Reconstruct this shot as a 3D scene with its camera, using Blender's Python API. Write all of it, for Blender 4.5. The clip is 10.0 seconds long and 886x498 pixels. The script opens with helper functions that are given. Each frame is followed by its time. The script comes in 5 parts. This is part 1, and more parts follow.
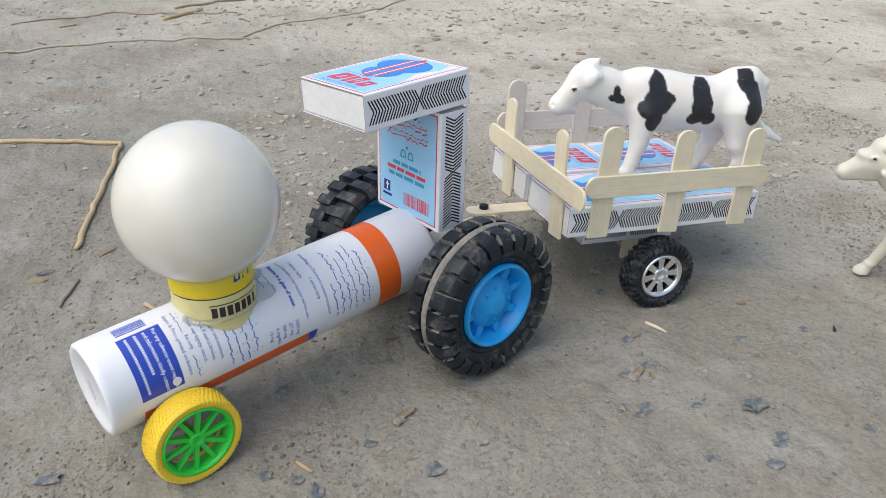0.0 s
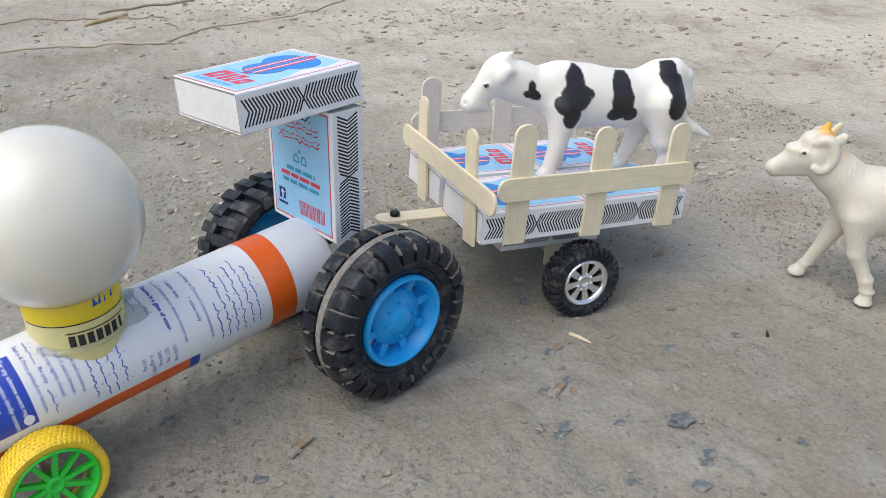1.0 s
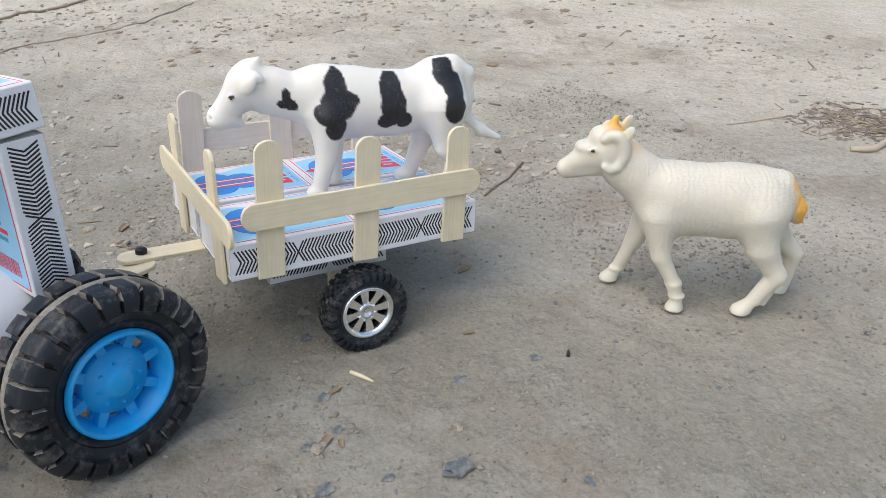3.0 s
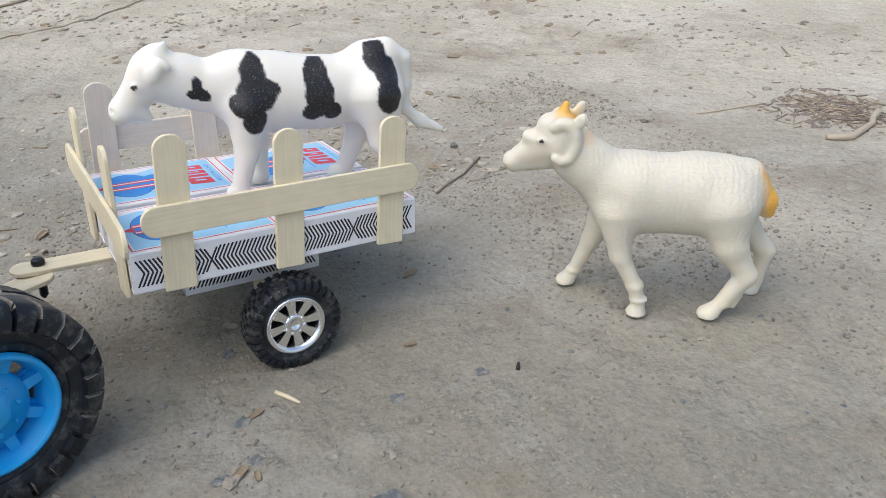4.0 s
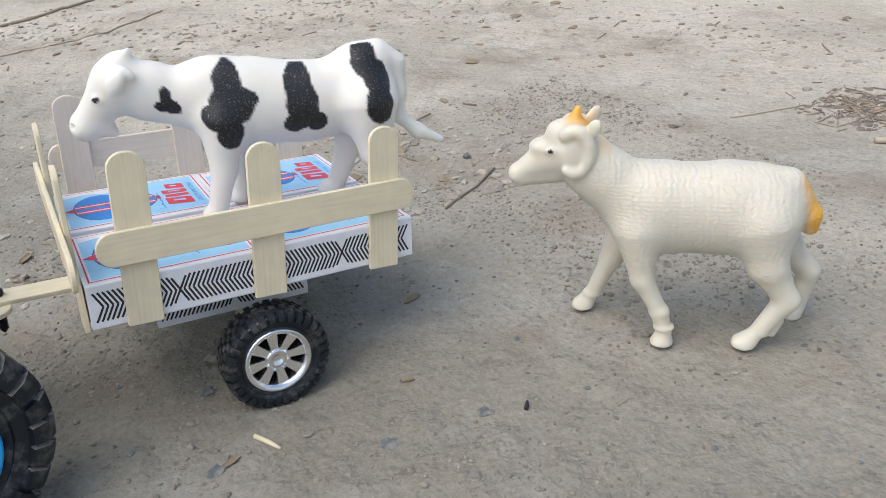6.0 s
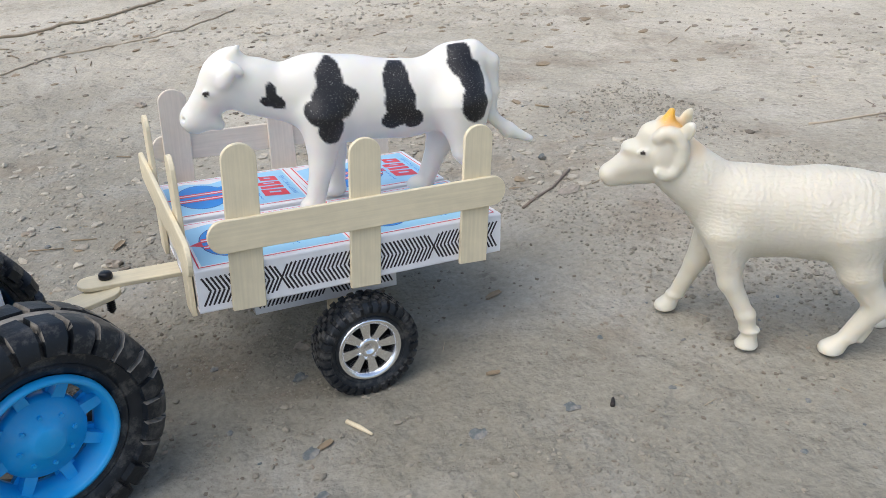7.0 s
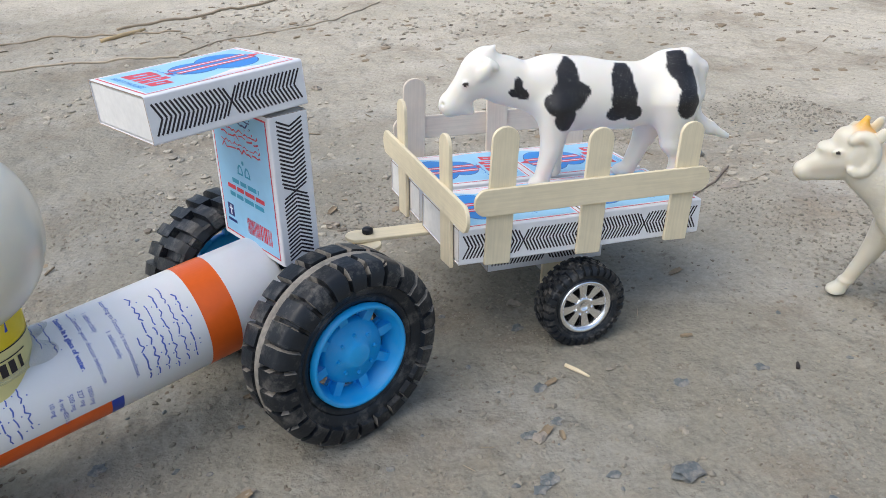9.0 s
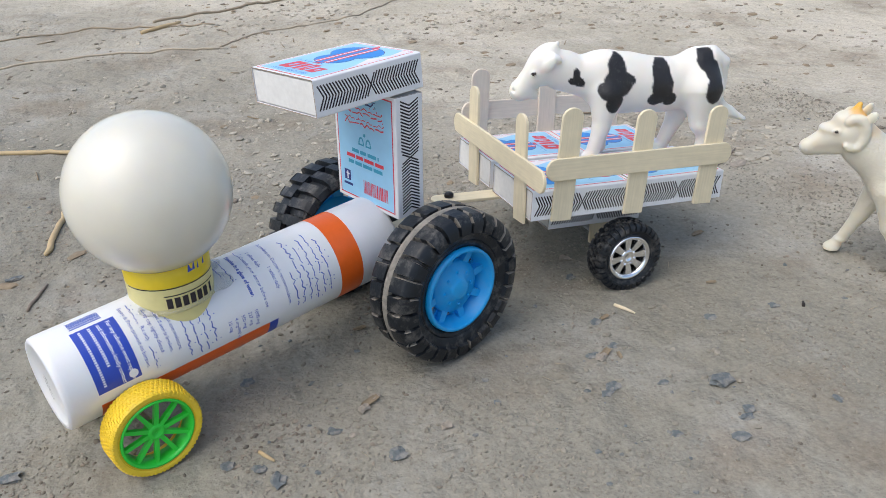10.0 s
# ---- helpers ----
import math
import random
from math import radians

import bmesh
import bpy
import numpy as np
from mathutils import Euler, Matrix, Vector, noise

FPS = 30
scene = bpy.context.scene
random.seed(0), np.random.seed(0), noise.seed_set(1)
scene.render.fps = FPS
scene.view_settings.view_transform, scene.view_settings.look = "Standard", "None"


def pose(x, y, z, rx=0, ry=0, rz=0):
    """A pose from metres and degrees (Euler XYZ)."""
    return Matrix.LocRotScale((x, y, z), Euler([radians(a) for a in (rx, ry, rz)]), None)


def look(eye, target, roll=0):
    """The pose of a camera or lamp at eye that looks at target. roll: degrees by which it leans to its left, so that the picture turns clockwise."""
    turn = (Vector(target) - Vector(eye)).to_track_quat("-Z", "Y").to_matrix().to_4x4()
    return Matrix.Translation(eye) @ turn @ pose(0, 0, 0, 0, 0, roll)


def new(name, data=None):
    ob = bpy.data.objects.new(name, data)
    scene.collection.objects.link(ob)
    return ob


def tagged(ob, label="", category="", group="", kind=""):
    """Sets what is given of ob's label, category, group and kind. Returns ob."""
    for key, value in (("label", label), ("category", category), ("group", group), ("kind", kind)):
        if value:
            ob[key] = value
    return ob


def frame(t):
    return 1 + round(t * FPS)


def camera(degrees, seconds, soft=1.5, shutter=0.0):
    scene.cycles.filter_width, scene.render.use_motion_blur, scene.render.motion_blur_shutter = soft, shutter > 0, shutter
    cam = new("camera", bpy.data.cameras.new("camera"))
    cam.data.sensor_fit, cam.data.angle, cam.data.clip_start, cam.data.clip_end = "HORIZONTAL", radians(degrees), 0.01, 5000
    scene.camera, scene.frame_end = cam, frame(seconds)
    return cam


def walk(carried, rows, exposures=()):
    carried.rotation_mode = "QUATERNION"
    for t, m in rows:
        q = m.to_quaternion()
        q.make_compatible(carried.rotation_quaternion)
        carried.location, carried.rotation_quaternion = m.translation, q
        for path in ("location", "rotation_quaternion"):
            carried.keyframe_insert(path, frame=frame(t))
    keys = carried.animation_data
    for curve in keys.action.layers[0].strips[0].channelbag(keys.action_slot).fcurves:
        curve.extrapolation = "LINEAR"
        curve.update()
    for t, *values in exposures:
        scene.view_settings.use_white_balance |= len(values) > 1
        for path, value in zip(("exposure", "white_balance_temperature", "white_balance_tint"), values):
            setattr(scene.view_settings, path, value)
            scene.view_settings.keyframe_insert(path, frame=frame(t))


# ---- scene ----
cam = camera(56.7, 10.0, soft=0.7)
METRES, EYE, TILT, LEAN, TURN = 0.37737, 0.22362, -3.0218, 2.9506, -20.718
ROWS = [
    (0.0, 0.0, 0.0, 0.0, 1.34, -26.08, -2.73),
    (0.5, 0.0385, 0.0394, -0.0179, 0.02, -25.87, -2.66),
    (1.0, 0.0698, 0.071, -0.0261, -1.49, -25.53, -2.38),
    (1.5, 0.1134, 0.102, -0.0275, -3.24, -25.23, -1.92),
    (2.0, 0.1662, 0.1287, -0.0365, -5.18, -25.1, -1.44),
    (2.5, 0.2109, 0.1509, -0.0388, -7.11, -25.1, -1.09),
    (4.0, 0.3087, 0.2476, -0.081, -9.88, -25.14, -0.24),
    (4.5, 0.3401, 0.2961, -0.0959, -10.26, -25.04, 0.06),
    (5.0, 0.3623, 0.3228, -0.1018, -10.16, -24.92, 0.5),
    (6.5, 0.3447, 0.3219, -0.1059, -6.08, -24.36, 1.46),
    (7.0, 0.3149, 0.3116, -0.1019, -4.24, -24.32, 1.24),
    (7.5, 0.278, 0.2962, -0.0944, -2.44, -24.32, 0.86),
    (8.0, 0.244, 0.2749, -0.0861, -0.69, -24.47, 0.55),
    (8.5, 0.2019, 0.2363, -0.0806, 0.82, -24.62, 0.28),
    (9.0, 0.1582, 0.1792, -0.0655, 1.7, -24.75, -0.05),
    (9.5, 0.1039, 0.0942, -0.0422, 1.51, -24.93, -0.43),
    (10.0, 0.0451, -0.0097, -0.0275, 0.43, -25.18, -0.84),
]
walk(cam, [(t, pose(0.01496, 0.00698, EYE, TILT, LEAN, TURN) @ pose(METRES * x, METRES * y, METRES * z, 90 + pitch, roll, yaw)) for t, x, y, z, yaw, pitch, roll in ROWS], exposures=((0.0, 0.40), (10.0, 0.40)))


# ---- world and light ----
world = bpy.data.worlds.new("sky")
scene.world = world
world.use_nodes = True
_n = world.node_tree.nodes
_sky = _n.new("ShaderNodeTexSky")
_sky.sky_type, _sky.sun_disc = "NISHITA", False
_sky.sun_elevation, _sky.sun_rotation = radians(60), radians(-102)
_sky.air_density, _sky.dust_density = 1.0, 3.0
world.node_tree.links.new(_sky.outputs[0], _n["Background"].inputs[0])
_n["Background"].inputs[1].default_value = 0.15
sun = new("sun", bpy.data.lights.new("sun", "SUN"))
sun.data.energy, sun.data.angle, sun.data.color = 1.2, radians(70), (0.94, 0.98, 0.985)
sun.matrix_world = look((-0.55, 0.15, 1.25), (0.15, 0.3, 0.0))


# ---- materials ----
def material(name, base, rough=0.5, vary=0.06, scale=300.0, bump=0.0, bump_scale=1500.0, metal=0.0, sss=0.0,
             sss_radius=(0.004, 0.003, 0.002), coat=0.0, dirt=0.0, dirt_scale=90.0, dirt_color=(0.42, 0.35, 0.27), spec=0.5, island=0.0, dirt_from=0.46):
    """Principled paint with two scales of variation, optional dust and relief."""
    m = bpy.data.materials.new(name)
    m.use_nodes = True
    nt = m.node_tree
    nd, ln = nt.nodes, nt.links
    b = nd["Principled BSDF"]
    b.inputs["Metallic"].default_value = metal
    b.inputs["Roughness"].default_value = rough
    b.inputs["Specular IOR Level"].default_value = spec
    b.inputs["Coat Weight"].default_value = coat
    b.inputs["Coat Roughness"].default_value = 0.12
    if sss:
        b.inputs["Subsurface Weight"].default_value = sss
        b.inputs["Subsurface Radius"].default_value = sss_radius
        b.inputs["Subsurface Scale"].default_value = 1.0
    tc = nd.new("ShaderNodeTexCoord")
    n1 = nd.new("ShaderNodeTexNoise")
    n1.inputs["Scale"].default_value, n1.inputs["Detail"].default_value = scale, 4.0
    n2 = nd.new("ShaderNodeTexNoise")
    n2.inputs["Scale"].default_value, n2.inputs["Detail"].default_value = scale * 0.13, 3.0
    for q in (n1, n2):
        ln.new(tc.outputs["Object"], q.inputs["Vector"])
    add = nd.new("ShaderNodeMath")
    add.operation = "ADD"
    ln.new(n1.outputs["Fac"], add.inputs[0])
    ln.new(n2.outputs["Fac"], add.inputs[1])
    ramp = nd.new("ShaderNodeMapRange")
    ramp.inputs["From Min"].default_value, ramp.inputs["From Max"].default_value = 0.7, 1.3
    ramp.inputs["To Min"].default_value, ramp.inputs["To Max"].default_value = 1 - vary, 1 + vary
    ln.new(add.outputs[0], ramp.inputs["Value"])
    mul = nd.new("ShaderNodeVectorMath")
    mul.operation = "SCALE"
    mul.inputs[0].default_value = base
    ln.new(ramp.outputs[0], mul.inputs["Scale"])
    col = mul.outputs[0]
    if island:
        geo = nd.new("ShaderNodeNewGeometry")
        r2 = nd.new("ShaderNodeMapRange")
        r2.inputs["To Min"].default_value, r2.inputs["To Max"].default_value = 1 - island, 1 + island
        ln.new(geo.outputs["Random Per Island"], r2.inputs["Value"])
        m2 = nd.new("ShaderNodeVectorMath")
        m2.operation = "SCALE"
        ln.new(col, m2.inputs[0])
        ln.new(r2.outputs[0], m2.inputs["Scale"])
        col = m2.outputs[0]
    if dirt:
        n3 = nd.new("ShaderNodeTexNoise")
        n3.inputs["Scale"].default_value, n3.inputs["Detail"].default_value, n3.inputs["Roughness"].default_value = dirt_scale, 8.0, 0.7
        ln.new(tc.outputs["Object"], n3.inputs["Vector"])
        r3 = nd.new("ShaderNodeMapRange")
        r3.inputs["From Min"].default_value, r3.inputs["From Max"].default_value = dirt_from, 0.72
        r3.inputs["To Max"].default_value = dirt
        ln.new(n3.outputs["Fac"], r3.inputs["Value"])
        mx = nd.new("ShaderNodeMix")
        mx.data_type = "RGBA"
        ln.new(r3.outputs[0], mx.inputs[0])
        ln.new(col, mx.inputs[6])
        mx.inputs[7].default_value = (*dirt_color, 1)
        col = mx.outputs[2]
    ln.new(col, b.inputs["Base Color"])
    if bump:
        n4 = nd.new("ShaderNodeTexNoise")
        n4.inputs["Scale"].default_value, n4.inputs["Detail"].default_value = bump_scale, 5.0
        ln.new(tc.outputs["Object"], n4.inputs["Vector"])
        bp = nd.new("ShaderNodeBump")
        bp.inputs["Strength"].default_value, bp.inputs["Distance"].default_value = bump, 0.0004
        ln.new(n4.outputs["Fac"], bp.inputs["Height"])
        ln.new(bp.outputs[0], b.inputs["Normal"])
    return m


CARD = material("white_card", (0.79, 0.785, 0.79), 0.55, 0.04, 250, 0.08, 2500)
TRAY = material("grey_white_card", (0.74, 0.72, 0.68), 0.8, 0.07, 400, 0.15, 2500)
CARD_EDGE = material("raw_card_edge", (0.34, 0.27, 0.21), 0.9, 0.1)
SKY_INK = material("pale_blue_ink", (0.34, 0.64, 0.86), 0.45, 0.06, 120)
BLUE_INK = material("blue_ink", (0.03, 0.25, 0.68), 0.45, 0.08, 200)
RED_INK = material("red_ink", (0.72, 0.05, 0.08), 0.45, 0.08, 300)
PINK_INK = material("pink_white_ink", (0.85, 0.78, 0.80), 0.45, 0.05)
BLACK_INK = material("brown_black_striker_ink", (0.030, 0.022, 0.024), 0.7, 0.2, 900)
TEAL_INK = material("teal_ink", (0.04, 0.34, 0.52), 0.45, 0.1)
NAVY_INK = material("navy_ink", (0.018, 0.035, 0.20), 0.4, 0.1)
LABEL_BLUE = material("royal_blue_ink", (0.025, 0.065, 0.42), 0.35, 0.06)
TEXT_BLUE = material("text_blue_ink", (0.09, 0.14, 0.48), 0.4, 0.12)
ORANGE_INK = material("orange_ink", (0.80, 0.13, 0.015), 0.32, 0.05)
WHITE_INK = material("white_ink", (0.80, 0.82, 0.86), 0.4, 0.03)
TUBE_WHITE = material("white_tube_plastic", (0.78, 0.78, 0.78), 0.32, 0.03, 60, 0.03, 900, sss=0.15, dirt=0.10, dirt_scale=60)
BALL = material("milky_ball_plastic", (0.67, 0.645, 0.560), 0.24, 0.05, 40, sss=1.0, sss_radius=(0.034, 0.031, 0.025), coat=0.35)
CAP_YELLOW = material("yellow_paper_label", (0.80, 0.58, 0.02), 0.4, 0.05)
CAP_CREAM = material("pale_yellow_paper_label", (0.72, 0.64, 0.28), 0.42, 0.05)
GLUE = material("clear_dried_glue", (0.90, 0.90, 0.88), 0.18, 0.06, sss=0.5, coat=0.5)
_g = GLUE.node_tree.nodes["Principled BSDF"]
_g.inputs["Transmission Weight"].default_value, _g.inputs["IOR"].default_value, _g.inputs["Subsurface Weight"].default_value = 0.9, 1.25, 0.0
RUBBER = material("black_toy_rubber", (0.012, 0.015, 0.019), 0.42, 0.25, 200, 0.25, 900, dirt=0.75, dirt_scale=130, dirt_color=(0.18, 0.168, 0.150), dirt_from=0.50, spec=0.35)
RUBBER_DUST = material("dusty_rubber_seam", (0.235, 0.215, 0.185), 0.9, 0.35, 500, 1.0, 900)
BLUE_PLASTIC = material("blue_toy_plastic", (0.006, 0.345, 0.74), 0.36, 0.07, 120, 0.06, 600, dirt=0.10, dirt_scale=140)
YELLOW_RUBBER = material("yellow_toy_rubber", (0.83, 0.58, 0.03), 0.5, 0.06, 150, 0.06, 900, dirt=0.12, dirt_scale=120)
GREEN_PLASTIC = material("bright_green_plastic", (0.03, 0.62, 0.05), 0.35, 0.06, 150)
CHROME = material("chrome_plated_plastic", (0.93, 0.94, 0.96), 0.27, 0.04, 200, 0.05, 500, metal=1.0, dirt=0.08)
DARK = material("black_hollow_shade", (0.012, 0.012, 0.012), 0.6, 0.1)
SCREW = material("black_steel", (0.03, 0.03, 0.032), 0.35, 0.15, metal=0.7)
AXLE = material("grey_steel_rod", (0.42, 0.42, 0.43), 0.35, 0.1, metal=0.9)


def wood_material(name, base):
    m = material(name, base, 0.62, 0.05, 200, 0.12, 1600)
    nd, ln = m.node_tree.nodes, m.node_tree.links
    b = nd["Principled BSDF"]
    old = b.inputs["Base Color"].links[0].from_socket
    tc = nd.new("ShaderNodeTexCoord")
    mp = nd.new("ShaderNodeMapping")
    mp.inputs["Scale"].default_value = (60, 1300, 1300)
    info = nd.new("ShaderNodeObjectInfo")
    ln.new(tc.outputs["Object"], mp.inputs["Vector"])
    ln.new(info.outputs["Random"], mp.inputs["Location"])
    g = nd.new("ShaderNodeTexNoise")
    g.inputs["Scale"].default_value, g.inputs["Detail"].default_value = 1.0, 5.0
    ln.new(mp.outputs[0], g.inputs["Vector"])
    r = nd.new("ShaderNodeMapRange")
    r.inputs["From Min"].default_value, r.inputs["From Max"].default_value = 0.3, 0.7
    r.inputs["To Min"].default_value, r.inputs["To Max"].default_value = 0.92, 1.03
    ln.new(g.outputs["Fac"], r.inputs["Value"])
    s = nd.new("ShaderNodeVectorMath")
    s.operation = "SCALE"
    ln.new(old, s.inputs[0])
    ln.new(r.outputs[0], s.inputs["Scale"])
    ln.new(s.outputs[0], b.inputs["Base Color"])
    return m


STICK_WOOD = wood_material("pale_birch_stick", (0.765, 0.665, 0.460))
STICK_WEATHERED = wood_material("pinkish_birch_stick", (0.70, 0.61, 0.50))
STRAW = wood_material("dry_straw", (0.50, 0.37, 0.20))
DULL_STRAW = wood_material("weathered_straw", (0.36, 0.29, 0.20))
VINE = wood_material("weathered_vine", (0.46, 0.385, 0.285))
TWIG = wood_material("grey_brown_twig", (0.22, 0.17, 0.13))
STONE_GREY = material("blue_grey_stone", (0.125, 0.140, 0.142), 0.85, 0.25, 400, 0.5, 1200, dirt=0.6, dirt_scale=200)
STONE_TAN = material("tan_stone", (0.30, 0.26, 0.21), 0.9, 0.2, 500, 0.5, 1200, dirt=0.3, dirt_scale=150)
CRUMB = material("earth_crumb", (0.255, 0.228, 0.180), 0.95, 0.2, 500, 0.4, 2000, island=0.16)
# paler copy of earth_crumb, matched to the paler ground further back
PALE_CLOD = material("pale_earth_clod", (0.385, 0.345, 0.275), 0.95, 0.2, 500, 0.4, 2000, island=0.2)
SOIL = material("dark_soil_crumb", (0.21, 0.175, 0.135), 0.95, 0.2, 500, 0.4, 2000, island=0.35)
LEAF = material("dry_leaf", (0.25, 0.19, 0.12), 0.8, 0.2, 300, 0.3, 900)
DARK_BIT = material("blackened_husk", (0.025, 0.020, 0.018), 0.8, 0.2)


def ground_material():
    m = bpy.data.materials.new("packed_dry_earth")
    m.use_nodes = True
    nd, ln = m.node_tree.nodes, m.node_tree.links
    b = nd["Principled BSDF"]
    b.inputs["Roughness"].default_value = 0.95
    b.inputs["Specular IOR Level"].default_value = 0.2
    tc = nd.new("ShaderNodeTexCoord")

    def fac(scale, detail, rough, lo, hi):
        n = nd.new("ShaderNodeTexNoise")
        n.inputs["Scale"].default_value, n.inputs["Detail"].default_value, n.inputs["Roughness"].default_value = scale, detail, rough
        ln.new(tc.outputs["Object"], n.inputs["Vector"])
        r = nd.new("ShaderNodeMapRange")
        r.inputs["From Min"].default_value, r.inputs["From Max"].default_value = lo, hi
        ln.new(n.outputs["Fac"], r.inputs["Value"])
        return r.outputs[0], n.outputs["Fac"]

    def mix(f, a, c, kind="MIX"):
        x = nd.new("ShaderNodeMix")
        x.data_type, x.blend_type = "RGBA", kind
        if isinstance(f, float):
            x.inputs[0].default_value = f
        else:
            ln.new(f, x.inputs[0])
        for i, v in ((6, a), (7, c)):
            if isinstance(v, tuple):
                x.inputs[i].default_value = (*v, 1)
            else:
                ln.new(v, x.inputs[i])
        return x.outputs[2]

    def plus(a, k, c):
        """a * k + c"""
        q = nd.new("ShaderNodeMath")
        q.operation = "MULTIPLY_ADD"
        for i, v in enumerate((a, k, c)):
            if isinstance(v, float):
                q.inputs[i].default_value = v
            else:
                ln.new(v, q.inputs[i])
        return q.outputs[0]

    # brightness gradient put into base colour: greyer front, paler and pinker back and +x
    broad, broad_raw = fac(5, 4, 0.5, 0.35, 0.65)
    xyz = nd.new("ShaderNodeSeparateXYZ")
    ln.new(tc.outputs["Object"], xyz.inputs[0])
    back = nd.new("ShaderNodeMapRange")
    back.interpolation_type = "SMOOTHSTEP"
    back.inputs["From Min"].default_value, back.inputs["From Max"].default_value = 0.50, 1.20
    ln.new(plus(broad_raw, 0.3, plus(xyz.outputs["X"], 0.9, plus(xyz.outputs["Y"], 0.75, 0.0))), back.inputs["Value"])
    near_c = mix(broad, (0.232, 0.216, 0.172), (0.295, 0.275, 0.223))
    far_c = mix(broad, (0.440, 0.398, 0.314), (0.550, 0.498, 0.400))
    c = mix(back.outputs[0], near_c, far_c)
    # swept pale patches, brown blots of stain and warm shade tint, loose crumbly patches
    swept, _ = fac(17, 5, 0.55, 0.50, 0.72)
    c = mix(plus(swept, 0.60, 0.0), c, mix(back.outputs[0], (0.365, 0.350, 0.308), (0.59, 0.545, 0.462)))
    # organic stains, strengthened to put the warm brown of shade into the colour
    brown_tint, _ = fac(9, 8, 0.72, 0.52, 0.70)
    c = mix(plus(brown_tint, 0.62, 0.0), c, (0.200, 0.150, 0.102))
    crumbly, _ = fac(21, 6, 0.62, 0.44, 0.62)
    grain, _ = fac(420, 6, 0.7, 0.3, 0.7)
    _, grain_raw = fac(700, 3, 0.5, 0, 1)
    fleck, _ = fac(300, 5, 0.6, 0.63, 0.70)
    spot, _ = fac(62, 6, 0.66, 0.63, 0.70)
    c = mix(1.0, c, mix(grain, (0.80, 0.79, 0.78), (1.14, 1.14, 1.14)), "MULTIPLY")
    c = mix(plus(fleck, 0.65, 0.0), c, (0.14, 0.118, 0.094))
    c = mix(plus(spot, 0.65, 0.0), c, (0.145, 0.120, 0.094))
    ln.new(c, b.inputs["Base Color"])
    _, mid_raw = fac(85, 3, 0.5, 0, 1)
    _, clod_raw = fac(260, 3, 0.5, 0, 1)
    low = plus(mid_raw, 1.3, plus(grain_raw, 0.16, 0.0))
    crumb_h = nd.new("ShaderNodeMath")
    crumb_h.operation = "MULTIPLY"
    ln.new(clod_raw, crumb_h.inputs[0])
    ln.new(crumbly, crumb_h.inputs[1])
    bp = nd.new("ShaderNodeBump")
    bp.inputs["Strength"].default_value, bp.inputs["Distance"].default_value = 1.0, 0.0030
    ln.new(plus(crumb_h.outputs[0], 0.55, low), bp.inputs["Height"])
    ln.new(bp.outputs[0], b.inputs["Normal"])
    return m


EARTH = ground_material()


# ---- building helpers ----
def mesh_of(name, verts, faces, mats, idx=None, smooth=None):
    me = bpy.data.meshes.new(name)
    me.from_pydata([tuple(v) for v in verts], [], [tuple(f) for f in faces])
    for m in (mats if isinstance(mats, (list, tuple)) else [mats]):
        me.materials.append(m)
    if idx is not None:
        me.polygons.foreach_set("material_index", idx)
    if smooth is not None:
        me.polygons.foreach_set("use_smooth", [bool(smooth)] * len(me.polygons))
    me.update()
    return me


def part(name, me, parent, m=None, label=""):
    """Links a mesh (or a bmesh turned mesh) as one part under its thing."""
    ob = new(name, me)
    ob.parent = parent
    if m is not None:
        ob.matrix_basis = m
    if label:
        tagged(ob, label)
    return ob


def fine(name, me, parent):
    """Print whose strokes are too fine to pick apart."""
    return tagged(part(name, me, parent), kind="stuff")


def thing(name, m, label, category, group="", me=None):
    ob = new(name, me)
    ob.matrix_basis = m
    return tagged(ob, label, category, group)


class Geo:
    """Collects faces with materials into one mesh."""

    def __init__(self):
        self.v, self.f, self.i, self.s = [], [], [], []

    def add(self, verts, faces, mat=0, smooth=False):
        o = len(self.v)
        self.v.extend(tuple(p) for p in verts)
        for f in faces:
            self.f.append(tuple(o + k for k in f))
            self.i.append(mat)
            self.s.append(smooth)

    def box(self, lo, hi, mat=0):
        x0, y0, z0 = lo
        x1, y1, z1 = hi
        self.add([(x0, y0, z0), (x1, y0, z0), (x1, y1, z0), (x0, y1, z0), (x0, y0, z1), (x1, y0, z1), (x1, y1, z1), (x0, y1, z1)],
                 [(3, 2, 1, 0), (4, 5, 6, 7), (0, 1, 5, 4), (1, 2, 6, 5), (2, 3, 7, 6), (3, 0, 4, 7)], mat)

    def lathe(self, profile, n, mat=0, smooth=True, close=False):
        """Revolves (radius, y) points round the Y axis."""
        k = len(profile)
        vs = [(r * math.cos(2 * math.pi * j / n), y, r * math.sin(2 * math.pi * j / n)) for r, y in profile for j in range(n)]
        fs = []
        for a in range(k if close else k - 1):
            b = (a + 1) % k
            for j in range(n):
                fs.append((a * n + j, a * n + (j + 1) % n, b * n + (j + 1) % n, b * n + j))
        self.add(vs, fs, mat, smooth)

    def mesh(self, name, mats):
        me = mesh_of(name, self.v, self.f, mats, self.i)
        me.polygons.foreach_set("use_smooth", self.s)
        return me


